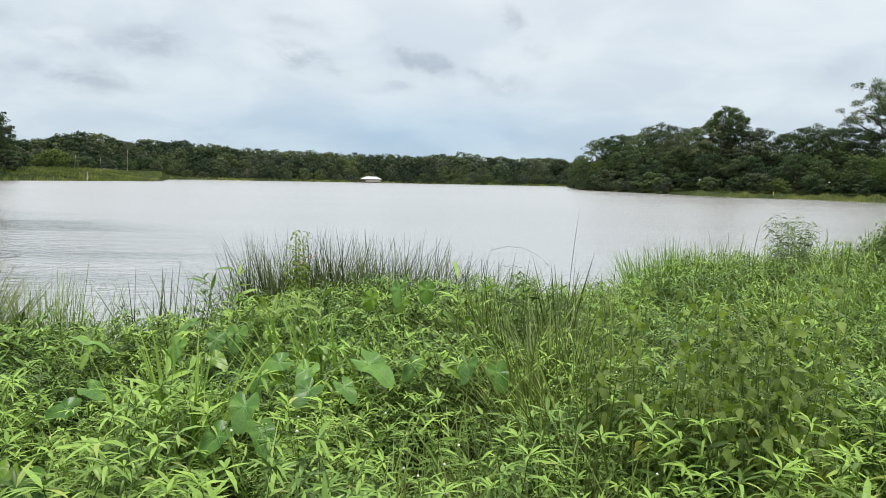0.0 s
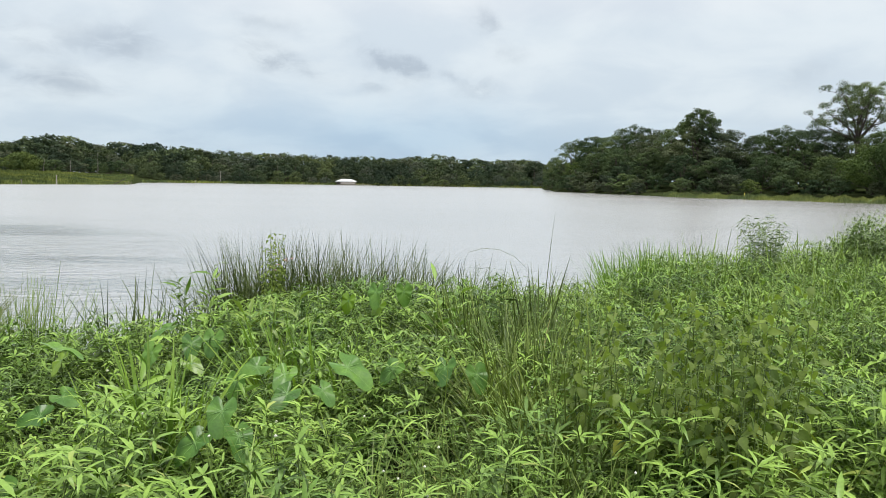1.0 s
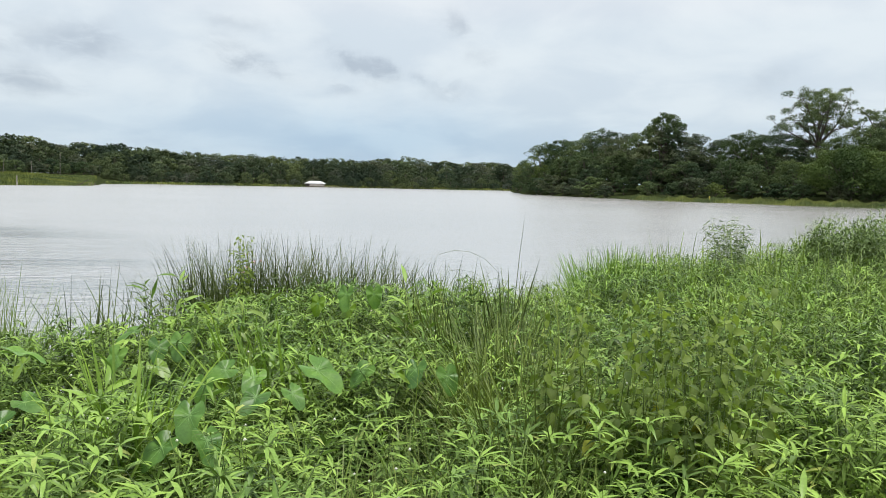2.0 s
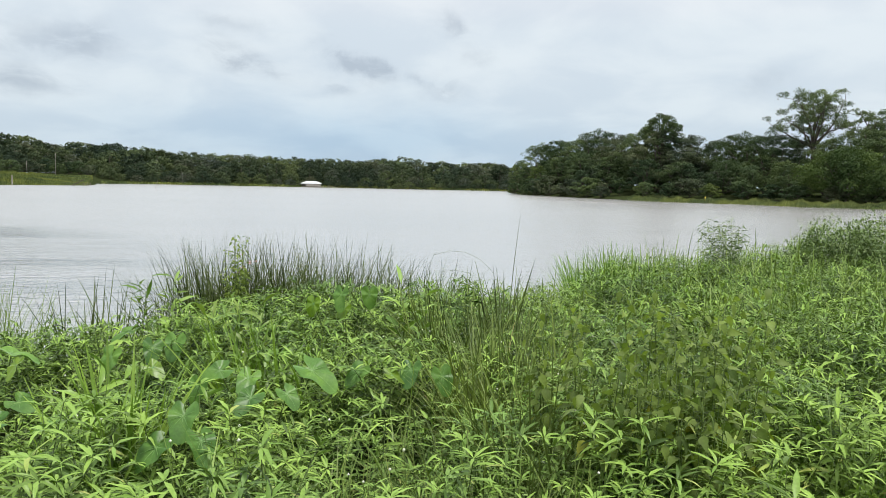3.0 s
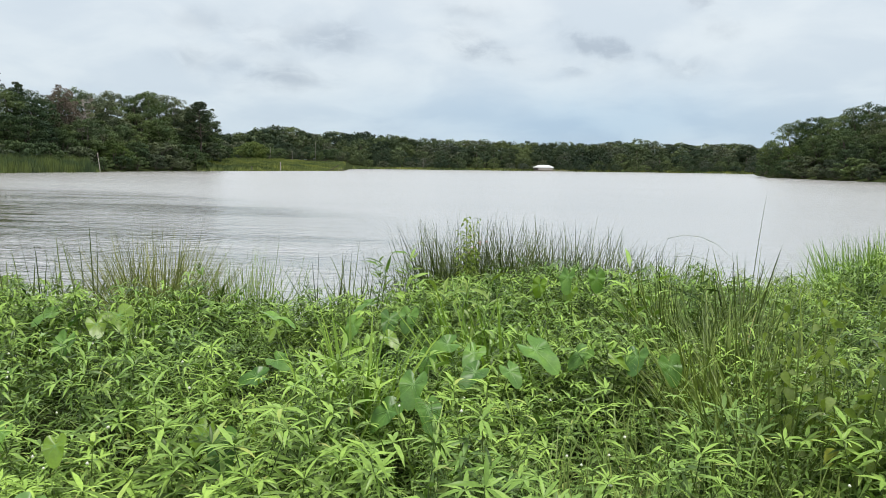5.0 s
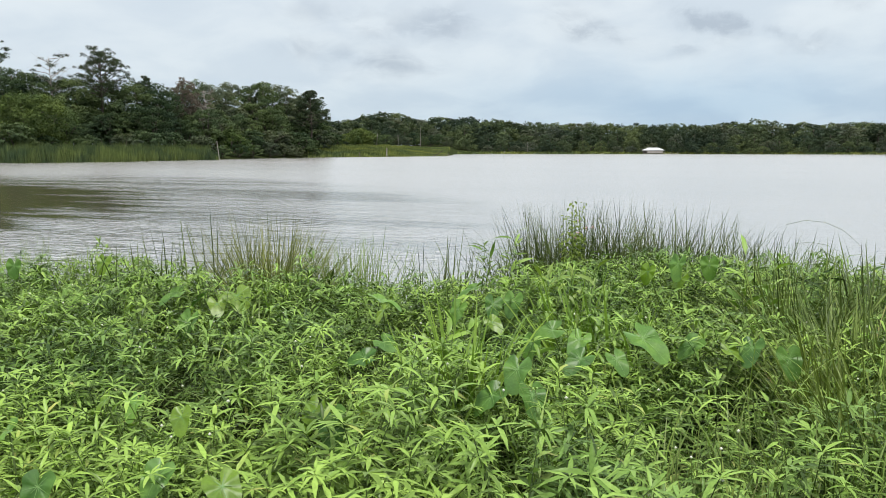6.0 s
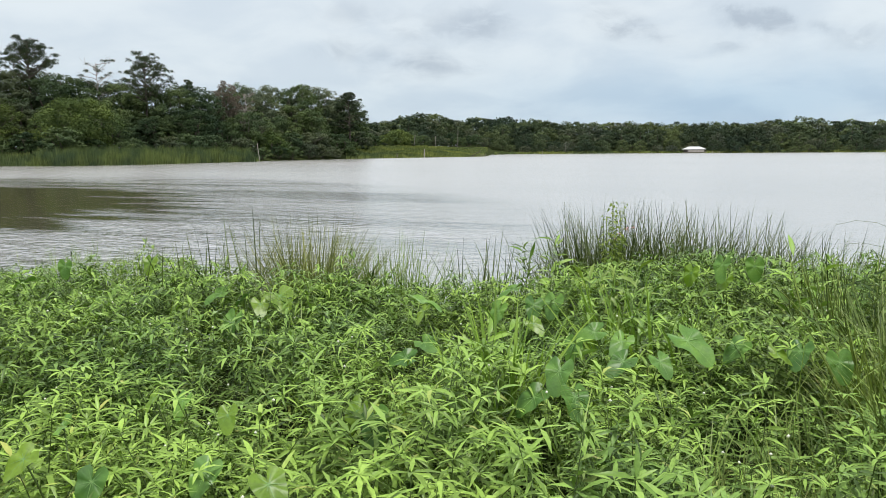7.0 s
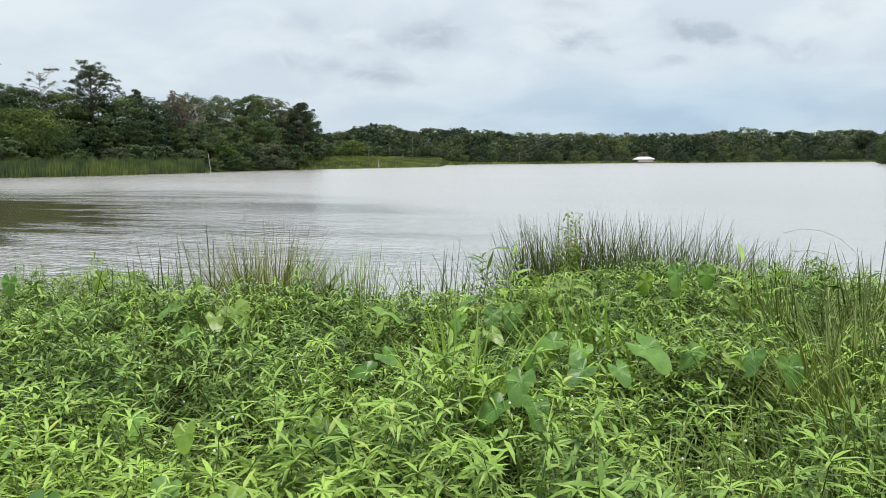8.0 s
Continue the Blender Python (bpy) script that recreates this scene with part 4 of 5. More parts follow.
def taro_blade(seed):
    """An arrow-heart leaf of length 1, its tip along y, its stalk joined behind the notch."""
    rand = np.random.default_rng(seed)
    n, v, f = 30, [(0, 0, 0)], []
    wave = rand.uniform(0, 6.28)
    for ring, k in enumerate((0.5, 1.0)):
        for i in range(n):
            a = 2 * math.pi * i / n           # 0 at the tip
            c = math.cos(a)
            rad = 0.35 + 0.05 * abs(math.sin(a)) + 0.16 * max(0.0, c) ** 2 + 0.30 * max(0.0, c) ** 9 + 0.15 * max(0.0, -c) ** 0.8
            notch = math.exp(-((a - math.pi) / 0.22) ** 2)
            rad *= 1 - 0.78 * notch
            rr = rad * k
            x, y = rr * math.sin(a), rr * math.cos(a)
            z = 0.24 * abs(x) - 0.32 * max(0.0, y) ** 2 - 0.18 * x * x + k * 0.05 * math.sin(5 * a + wave)
            z += 0.012 * math.cos(a * 10) * k
            v.append((x, y, z))
    for i in range(n):
        j = (i + 1) % n
        f += [(0, 1 + j, 1 + i), (1 + i, 1 + j, 1 + n + j), (1 + i, 1 + n + j, 1 + n + i)]
    s = Soup()
    s.add(v, np.array(f)[:, ::-1])
    # pale veins from the stalk towards the edge
    for a, ln in ((0.0, 0.78), (0.55, 0.46), (-0.55, 0.46), (1.15, 0.40), (-1.15, 0.40), (1.9, 0.36), (-1.9, 0.36), (2.6, 0.36), (-2.6, 0.36)):
        q = []
        for u in (0.0, 0.5, 1.0):
            x, y = math.sin(a) * ln * u, math.cos(a) * ln * u
            z = 0.24 * abs(x) - 0.32 * max(0.0, y) ** 2 - 0.18 * x * x + 0.008
            w = 0.011 * (1.1 - u)
            q += [(x - w * math.cos(a), y + w * math.sin(a), z), (x + w * math.cos(a), y - w * math.sin(a), z)]
        s.add(q, [(0, 1, 3), (0, 3, 2), (2, 3, 5), (2, 5, 4)], 1)
    return s


TARO_KINDS = [taro_blade(i).piece() for i in range(4)]


def taro_plant(x, y, leaves, seed):
    """A taro: leaves as (dx, dy, height, length, bearing of the tip, how far it hangs, yellow?)."""
    rand = np.random.default_rng(seed)
    g = ground_z(x, y)
    t = thing("taro_plant", Matrix.Translation((x, y, g)), "taro plant with large heart-shaped green leaves", "plant", "taro plants on the bank")
    for dx, dy, z, size, bearing, hang, old in leaves:
        s = Soup()
        a = radians(bearing)
        way = np.array([[math.sin(a) * math.cos(radians(hang)), math.cos(a) * math.cos(radians(hang)), -math.sin(radians(hang))]])
        tip = np.array([dx, dy, z - g])
        s.scatter(TARO_KINDS[rand.integers(0, 4)], [tip], facing(way, np.array([-0.5 * math.sin(a) + rand.normal(0, 0.22)])), np.array([size * 0.70]))
        ob = part("leaf", s.mesh("leaf", [M_TARO_Y if old else M_TARO, M_VEIN]), t, "yellowing leaf" if old else "")
        st = Soup()
        u = np.linspace(0, 1, 7)[:, None]
        p = np.array([dx * 0.25, dy * 0.25, -0.02]) * (1 - u) + tip * u
        p[:, :2] += np.sin(u * math.pi) * np.array([[math.sin(a), math.cos(a)]]) * -0.04
        p[-1, 2] -= 0.004
        st.add(*tube(p, np.linspace(0.006, 0.003, 7), 6))
        part("stalk", st.mesh("stalk", [M_STEM]), ob)
        LEAVES.append((x + dx, y + dy, z, size))


taro_plant(-0.68, 4.75, [(0.23, 0.04, 1.06, 0.29, 115, 25, 0), (-0.09, 0.05, 1.02, 0.19, 200, 30, 0), (-0.23, 0.04, 1.06, 0.19, 250, 15, 0),
                         (-0.05, -0.13, 0.97, 0.20, 215, 25, 0), (0.12, -0.10, 0.98, 0.17, 130, 35, 0), (-0.33, 0.0, 0.99, 0.17, 220, 65, 0)], 1)
taro_plant(-0.95, 4.15, [(0.0, 0.10, 1.0, 0.22, 185, 42, 0), (-0.06, -0.09, 0.93, 0.21, 230, 35, 0), (0.10, -0.02, 0.93, 0.21, 150, 40, 0)], 2)
taro_plant(-0.40, 6.80, [(0.0, -0.14, 1.17, 0.25, 200, 60, 0), (-0.22, -0.03, 1.08, 0.20, 235, 72, 1), (0.21, 0.15, 1.13, 0.22, 170, 78, 0), (0.02, -0.1, 1.05, 0.18, 220, 50, 1)], 3)
taro_plant(-1.55, 5.65, [(0.17, 0.06, 1.0, 0.22, 190, 55, 0), (0.03, 0.07, 0.97, 0.21, 170, 45, 0), (-0.19, 0.31, 1.02, 0.23, 240, 20, 0),
                         (-0.13, -0.18, 0.97, 0.21, 225, 60, 0), (0.12, -0.24, 0.92, 0.17, 120, 25, 1)], 4)
taro_plant(0.05, 4.92, [(0.01, 0.03, 1.02, 0.20, 200, 40, 0), (0.17, -0.10, 1.02, 0.19, 150, 60, 0), (-0.09, 0.0, 1.0, 0.17, 90, 20, 1), (-0.27, 0.07, 1.0, 0.19, 240, 40, 0)], 5)
taro_plant(-2.18, 5.34, [(0.0, 0.0, 1.02, 0.28, 60, 15, 0), (0.08, -0.12, 0.98, 0.18, 200, 40, 1)], 6)
taro_plant(-1.74, 4.48, [(-0.06, -0.10, 0.93, 0.20, 260, 10, 0), (-0.07, 0.15, 0.95, 0.18, 120, 10, 0), (0.17, -0.12, 0.92, 0.22, 300, 10, 0)], 7)
taro_plant(-1.58, 3.56, [(-0.04, 0.02, 0.94, 0.20, 200, 50, 1), (0.08, -0.04, 0.93, 0.22, 150, 40, 0)], 8)
taro_plant(-3.20, 4.95, [(0.15, 0.05, 1.05, 0.30, 130, 18, 1), (-0.12, 0.01, 1.02, 0.20, 260, 40, 0), (0.04, -0.02, 1.0, 0.20, 140, 30, 1),
                         (-0.38, 0.09, 1.02, 0.24, 230, 20, 0), (0.09, -0.35, 0.97, 0.22, 190, 55, 0)], 9)
taro_plant(-2.28, 3.30, [(-0.17, 0.01, 0.97, 0.12, 220, 45, 1), (-0.03, 0.03, 0.97, 0.15, 180, 45, 0), (0.29, -0.07, 0.99, 0.14, 150, 45, 1)], 10)
taro_plant(-1.62, 2.82, [(-0.11, 0.0, 0.98, 0.16, 180, 40, 0), (0.12, 0.02, 0.97, 0.19, 120, 30, 1)], 11)
taro_plant(-2.27, 2.72, [(-0.24, 0.20, 0.98, 0.16, 280, 20, 0), (-0.05, -0.10, 1.0, 0.16, 210, 35, 1), (0.26, -0.10, 0.98, 0.16, 170, 55, 0)], 12)
taro_plant(-5.10, 4.90, [(-0.04, -0.17, 1.05, 0.23, 230, 15, 0), (-0.03, 0.15, 1.12, 0.19, 160, 75, 0), (0.15, 0.84, 1.06, 0.20, 180, 60, 1)], 13)
L_XYZ = np.array(LEAVES)


# ---------------------------------------------------------------- the near bank: weeds
LANCE = [blade([(0, 0), (0.3, 0.080), (0.66, 0.066), (1, 0)], d, 0.35) for d in (0.35, 0.8, 1.3)]
LANCE_FAR = [blade([(0, 0), (0.42, 0.096), (1, 0)], d, 0.35) for d in (0.4, 1.0)]
RIBBON = [blade([(0, 0.45), (0.3, 0.5), (0.6, 0.45), (0.85, 0.25), (1, 0)], d, 0.0) for d in (0.25, 0.7, 1.2)]


CANE = [blade([(0, 0.26), (0.25, 0.5), (0.5, 0.42), (0.8, 0.2), (1, 0)], d, 0.02) for d in (0.4, 0.8, 1.3)]


def weed_kind(seed, near, h=0.55, leaf=0.085, gap=0.045, tuft=7):
    """One weed: a thin bent stem with crossed pairs of lance leaves and a pale tuft at its top."""
    rand = np.random.default_rng(seed)
    kinds = LANCE if near else LANCE_FAR
    s = Soup()
    bend = rand.normal(0, 0.10, 2)
    m = 4 if near else 3
    u = np.linspace(0, 1, m)
    spine = np.stack([bend[0] * u ** 2, bend[1] * u ** 2, h * u], -1)
    s.add(*tube(spine, np.linspace(0.0028, 0.0014, m), 3, 2, False))
    z, a = h * 0.5, rand.uniform(0, 6.28)
    while z < h * 0.96:
        t = z / h
        p = np.array([bend[0] * t * t, bend[1] * t * t, z])
        ln = leaf * (1.05 - 0.45 * max(0, t - 0.55) / 0.45) * rand.uniform(0.8, 1.15)
        for side in (0, math.pi):
            el = rand.uniform(-0.25, 0.7)
            b = a + side + rand.normal(0, 0.2)
            way = np.array([[math.cos(b) * math.cos(el), math.sin(b) * math.cos(el), math.sin(el)]])
            s.scatter(relabel(kinds[rand.integers(0, len(kinds))], 1 if t > 0.92 else 0),
                      [p], facing(way, rand.normal(0, 0.5, 1)), np.array([ln]))
        a += math.pi / 2 + rand.normal(0, 0.25)
        z += gap * rand.uniform(0.8, 1.2)
    p = spine[-1]
    for i in range(tuft):
        b, el = i * 2.4 + rand.normal(0, 0.4), rand.uniform(-0.05, 0.85)
        way = np.array([[math.cos(b) * math.cos(el), math.sin(b) * math.cos(el), math.sin(el)]])
        s.scatter(relabel(kinds[rand.integers(0, 2)], 1 if seed % 2 else 0), [p], facing(way), np.array([leaf * rand.uniform(0.55, 1.0)]))
    return s.piece()


def relabel(piece, slot):
    return piece[0], piece[1], np.full(len(piece[1]), slot)


def canopy(x, y):
    """How high the weeds' tops reach."""
    r = math.hypot(x - EYE[0], y - EYE[1])
    az = math.degrees(math.atan2(x - EYE[0], y - EYE[1]))
    e = float(edge_r(az))
    top = 0.97 + 0.20 * bumps(x, y, 0.75, 11) + 0.20 * bumps(x, y, 2.4, 23) + 0.08 * bumps(x, y, 5.0, 29)
    top += 0.13 * math.exp(-((x + 2.0) ** 2 + (y - 6.4) ** 2) / 0.6)
    # two hollows where the weeds stand low
    top -= 0.30 * math.exp(-((x + 1.77) ** 2 + (y - 5.1) ** 2) / 0.07) + 0.26 * math.exp(-((x + 0.02) ** 2 + (y - 6.5) ** 2) / 0.09)
    fall = min(1.0, max(0.0, (e - r) / 2.2))
    left = 1 / (1 + math.exp((az + 38) / 2.0))
    return top - (0.34 - 0.15 * left) * (1 - fall) ** 1.6


def clear_top(x, y, top):
    """Weeds in front of a large leaf stay below it."""
    ex, ey = L_XYZ[:, 0] - EYE[0], L_XYZ[:, 1] - EYE[1]
    er = np.hypot(ex, ey)
    along = er - ((x - EYE[0]) * ex + (y - EYE[1]) * ey) / er
    across = np.abs((x - EYE[0]) * ey - (y - EYE[1]) * ex) / er
    hit = (across < L_XYZ[:, 3] * 0.5) & (along > -0.12) & (along < 0.42)
    if hit.any():
        lim = (L_XYZ[:, 2] - 0.05)[hit] - 0.05 * (along[hit] < 0.1)
        top = min(top, float(lim.min()))
    return top


def build_weeds():
    rand = np.random.default_rng(5)
    near_k = [weed_kind(100 + i, True, 0.55, 0.098, 0.027) for i in range(8)] + [weed_kind(120 + i, True, 0.6, 0.105, 0.045) for i in range(4)]
    mid_k = [weed_kind(140 + i, False, 0.55, 0.098, 0.030) for i in range(8)] + [weed_kind(160 + i, False, 0.6, 0.110, 0.05) for i in range(4)]
    for zone, (r0, r1, dens, kinds, a0, a1) in enumerate(((2.3, 3.9, 225, near_k, -59, 39), (3.9, 9.5, 145, mid_k, -59, 39), (9.5, 17, 60, mid_k, 8, 40), (0.75, 2.3, 60, mid_k, -59, 39), (0.75, 6.0, 35, mid_k, 39, 105), (0.75, 6.0, 35, mid_k, -105, -59))):
        area = radians(a1 - a0) * (r1 * r1 - r0 * r0) / 2
        n = int(area * dens)
        rr = np.sqrt(rand.uniform(r0 * r0, r1 * r1, n))
        aa = rand.uniform(a0, a1, n)
        groups = {}
        for r, az in zip(rr, aa):
            e = float(edge_r(az))
            if r > e + 0.15:
                continue
            x, y = polar(az, r)
            gap = bumps(x, y, 1.7, 37)
            big = bumps(x, y, 0.8, 51) > 0.22
            k = rand.integers(8, 12) if (big and rand.random() < 0.7) or rand.random() < 0.06 else rand.integers(0, 8)
            g = ground_z(x, y)
            top = canopy(x, y) + rand.normal(0, 0.05)
            if gap > 0.10:
                top -= min(0.45, (gap - 0.10) * 2.4)
            if rand.random() < 0.05:
                top += rand.uniform(0.04, 0.14)
            if -10 < az < 14 and r < 4.0:
                top -= 0.13
            top = clear_top(x, y, top)
            size = max(0.35, (top - g) / (0.56 if k < 8 else 0.61))
            groups.setdefault(int(k), []).append((x, y, g, size))
        s = Soup()
        for k, rows in groups.items():
            q = np.array(rows)
            m = len(q)
            turns = yaw_turns(rand.uniform(0, 6.28, m), np.abs(rand.normal(0, 0.23, m)), rand.uniform(0, 6.28, m))
            wide = np.clip(q[:, 3], 0.75, 1.15) * rand.uniform(0.85, 1.2, m)
            s.scatter(kinds[k], q[:, :3] - (0, 0, 0.02), turns, np.stack([wide, wide, q[:, 3]], -1))
        tagged(new("weed_cover", s.mesh("weed_cover", [M_WEED, M_YOUNG, M_STEM])), "dense bright green leafy weeds covering the bank", "weeds", kind="stuff")


build_weeds()


# ---------------------------------------------------------------- grasses and rushes
def clump_mesh(name, count, spread, h, width, seed, mats, lean=0.2, droop=1, slot=0, flat_side=1.0, least=0.55, shapes=None):
    """Many arching blades from one base."""
    rand = np.random.default_rng(seed)
    s = Soup()
    a, rad = rand.uniform(0, 6.28, count), spread * np.sqrt(rand.uniform(0, 1, count))
    p = np.stack([np.cos(a) * rad, np.sin(a) * rad * flat_side, np.full(count, -0.03)], -1)
    out = a + rand.normal(0, 0.9, count)
    tl = np.abs(rand.normal(0, lean, count)) + 0.03
    ways = np.stack([np.cos(out) * np.sin(tl), np.sin(out) * np.sin(tl), np.cos(tl)], -1)
    hh = h * rand.uniform(least, 1.05, count)
    pick = rand.integers(0, droop + 1, count)
    for k in range(droop + 1):
        m = pick == k
        t = facing(ways[m], rand.normal(0, 0.8, m.sum()))
        s.scatter(relabel((shapes or RIBBON)[k], slot), p[m], t, np.stack([np.full(m.sum(), width) * rand.uniform(0.6, 1.2, m.sum()), hh[m], hh[m] * 0.6], -1))
    return s.mesh(name, mats)


def grass_thing(name, az, r, count, spread, h, width, seed, mat, label, group="", lean=0.2, droop=1, flat_side=1.0, drop=0.0, least=0.55):
    x, y = polar(az, r)
    ob = new(name, clump_mesh(name, count, spread, h, width, seed, [mat], lean, droop, 0, flat_side, least))
    ob.matrix_basis = Matrix.Translation((x, y, max(ground_z(x, y), -0.1) - drop)) @ Matrix.Rotation(-radians(az), 4, "Z")
    return tagged(ob, label, "grass", group)


rush = "dark green clump of thin upright rushes in shallow water"
for k, (az, r, n, sp, h) in enumerate(((-13.0, 8.5, 260, 0.28, 1.30), (-11.0, 8.6, 400, 0.32, 1.36), (-8.6, 8.7, 300, 0.32, 1.34), (-6.2, 8.8, 260, 0.32, 1.32),
                                       (-3.8, 8.9, 240, 0.34, 1.30), (-1.6, 8.9, 200, 0.32, 1.26), (0.6, 9.0, 140, 0.3, 1.18), (3.2, 9.2, 100, 0.3, 1.12), (-15.0, 8.0, 40, 0.2, 1.2))):
    grass_thing("rush_clump", az, r, int(n * 2.3), sp * 1.2, h * 1.24, 0.0095, 200 + k, M_RUSH, rush, "rushes at the water's edge", 0.30, 2, least=0.38)
tuft = "tuft of fine yellow-green grass at the water's edge"
for k, (az, r, n, sp, h) in enumerate(((-34.6, 7.0, 1000, 0.19, 1.52), (-33.0, 6.9, 220, 0.16, 1.35), (-28.2, 6.9, 170, 0.16, 1.36), (-29.8, 7.0, 150, 0.15, 1.25), (-26.0, 7.0, 90, 0.2, 1.25),
                                       (-48.5, 8.3, 240, 0.45, 1.2), (-51.5, 8.3, 200, 0.4, 1.15), (4.5, 8.7, 120, 0.3, 1.2), (6.2, 8.4, 120, 0.25, 1.15))):
    grass_thing("grass_tuft", az, r, int(n * 1.5), sp, h, 0.0075, 230 + k, M_TUFT if k < 2 else M_GRASS, tuft, "grass tufts at the water's edge", 0.42 if k < 2 else 0.3, 2 if k < 2 else 1)
sword = "sparse tall dark green blades rising from the weeds"
for k, (az, r, n, h) in enumerate(((-38.4, 6.7, 20, 1.45), (-40.0, 6.7, 14, 1.4), (-42.2, 6.8, 20, 1.35), (-44.2, 6.9, 14, 1.32), (-47.2, 7.0, 12, 1.25), (-36.8, 6.8, 12, 1.35),
                                   (-21.5, 6.9, 40, 1.3), (-19.8, 7.0, 40, 1.32), (-18.0, 7.1, 24, 1.25), (9.69, 5.56, 26, 1.16), (9.5, 5.75, 22, 1.02), (4.4, 5.9, 12, 1.05), (2.6, 6.3, 10, 1.0))):
    grass_thing("sword_grass", az, r, n, 0.22 if az < 0 else 0.06, h, 0.013 if az < 0 else 0.015, 250 + k, M_RUSH, sword, "tall blades along the bank", 0.16, 1)
fresh = "fresh bright green grass tuft on the bank"
for k, (az, r, n, sp, h) in enumerate(((17.4, 10.4, 800, 0.42, 1.25), (19.6, 11.0, 700, 0.45, 1.22), (16.0, 9.8, 200, 0.3, 0.85), (22.4, 12.3, 300, 0.5, 0.75), (25.2, 12.6, 300, 0.6, 0.66),
                                       (27.8, 12.8, 320, 0.7, 0.66), (30.5, 12.8, 320, 0.7, 0.62), (33.5, 12.4, 320, 0.7, 0.58), (36.5, 12.4, 320, 0.7, 0.58))):
    grass_thing("grass_tuft", az, r, n, sp, h, 0.014, 270 + k, M_FRESH if k < 3 else M_GRASS, fresh, "grass tufts on the bank", 0.3, 2)
cane = "upright broad-bladed yellow-green grass clump among the weeds"
for k, (x, y, n, h) in enumerate(((-1.30, 4.50, 46, 1.02), (-1.24, 4.15, 30, 0.92), (-0.98, 5.70, 56, 1.10), (-0.63, 5.22, 46, 1.02), (-0.85, 5.50, 30, 0.98), (-1.38, 4.75, 20, 0.96))):
    ob = new("broad_grass", clump_mesh("broad_grass", n, 0.11, h, 0.027, 300 + k, [M_CANE], 0.25, 2, least=0.6, shapes=CANE))
    ob.matrix_basis = Matrix.Translation((x, y, ground_z(x, y)))
    tagged(ob, cane, "grass", "broad-bladed grass clumps")
mixed = "loose tall grass leaning among the weeds"
for k, (x, y, n, sp, h, w) in enumerate(((0.62, 4.35, 170, 0.24, 0.98, 0.009), (0.56, 5.0, 220, 0.24, 1.05, 0.010), (0.42, 6.2, 180, 0.22, 1.1, 0.012), (0.75, 5.5, 200, 0.28, 1.05, 0.010), (0.92, 7.2, 40, 0.12, 1.1, 0.009),
                                         (3.0, 7.0, 120, 0.35, 0.98, 0.010), (3.5, 8.1, 120, 0.4, 0.98, 0.010), (2.4, 6.2, 90, 0.35, 0.92, 0.010), (4.4, 8.4, 130, 0.5, 0.95, 0.010), (2.0, 4.4, 70, 0.3, 0.85, 0.009),
                                         (0.75, 3.5, 160, 0.25, 0.76, 0.008), (-0.2, 3.6, 150, 0.3, 0.72, 0.008), (0.3, 3.5, 190, 0.3, 0.74, 0.008), (0.3, 4.1, 170, 0.28, 0.78, 0.008), (0.1, 3.0, 110, 0.3, 0.7, 0.007), (0.55, 3.0, 110, 0.3, 0.7, 0.007), (3.0, 5.4, 80, 0.4, 0.85, 0.010), (5.2, 10.2, 140, 0.6, 0.95, 0.011))):
    ob = new("tall_grass", clump_mesh("tall_grass", int(n * (1.5 if k < 5 or 9 < k < 16 else 1.0)), sp, h, w, 320 + k, [M_TALL if k < 5 or 9 < k < 16 else M_GRASS], 0.29 if k < 5 else 0.36 if w < 0.009 else 0.28, 2))
    ob.matrix_basis = Matrix.Translation((x, y, ground_z(x, y)))
    tagged(ob, mixed, "grass", "tall grasses on the bank")


def loose_blades(name, count, r0, r1, a0, a1, mat, seed, label, h=(0.35, 0.75), width=0.009, lean=0.55):
    """Single grass blades that thread through the weeds and arch over them."""
    rand = np.random.default_rng(seed)
    r, az = np.sqrt(rand.uniform(r0 * r0, r1 * r1, count)), rand.uniform(a0, a1, count)
    ok = r < edge_r(az) - 0.1
    r, az = r[ok], az[ok]
    k = len(r)
    x, y = EYE[0] + r * np.sin(np.radians(az)), EYE[1] + r * np.cos(np.radians(az))
    z = np.array([canopy(p, q) - 0.30 for p, q in zip(x, y)])
    a, tl = rand.uniform(0, 6.28, k), np.abs(rand.normal(0, lean, k))
    ways = np.stack([np.cos(a) * np.sin(tl), np.sin(a) * np.sin(tl), np.cos(tl)], -1)
    hh = rand.uniform(*h, k)
    s = Soup()
    pick = rand.integers(0, 3, k)
    for j in range(3):
        m = pick == j
        s.scatter(relabel(RIBBON[j], 0), np.stack([x, y, z], -1)[m], facing(ways[m]), np.stack([width * rand.uniform(0.6, 1.4, m.sum()), hh[m], hh[m] * 0.7], -1))
    tagged(new(name, s.mesh(name, [mat])), label, "grass", kind="stuff")


loose_blades("loose_grass", 2400, 2.4, 9.0, -62, 45, M_GRASS, 350, "loose thin grass blades threaded through the weeds", (0.28, 0.55), 0.0055, 0.9)
loose_blades("loose_grass", 2600, 6.0, 17.0, 10, 55, M_GRASS, 351, "loose bright grass over the far end of the bank", (0.4, 0.8), 0.011, 0.35)


# ---------------------------------------------------------------- single plants
def heart_blade():
    """A pointed heart leaf with a toothed edge."""
    prof = [(-0.05, 0.0), (0.0, 0.14), (0.1, 0.21), (0.2, 0.29), (0.27, 0.235), (0.42, 0.245), (0.5, 0.17), (0.63, 0.165), (0.7, 0.10), (1.0, 0.0)]
    return blade(prof, 0.5, 0.25)


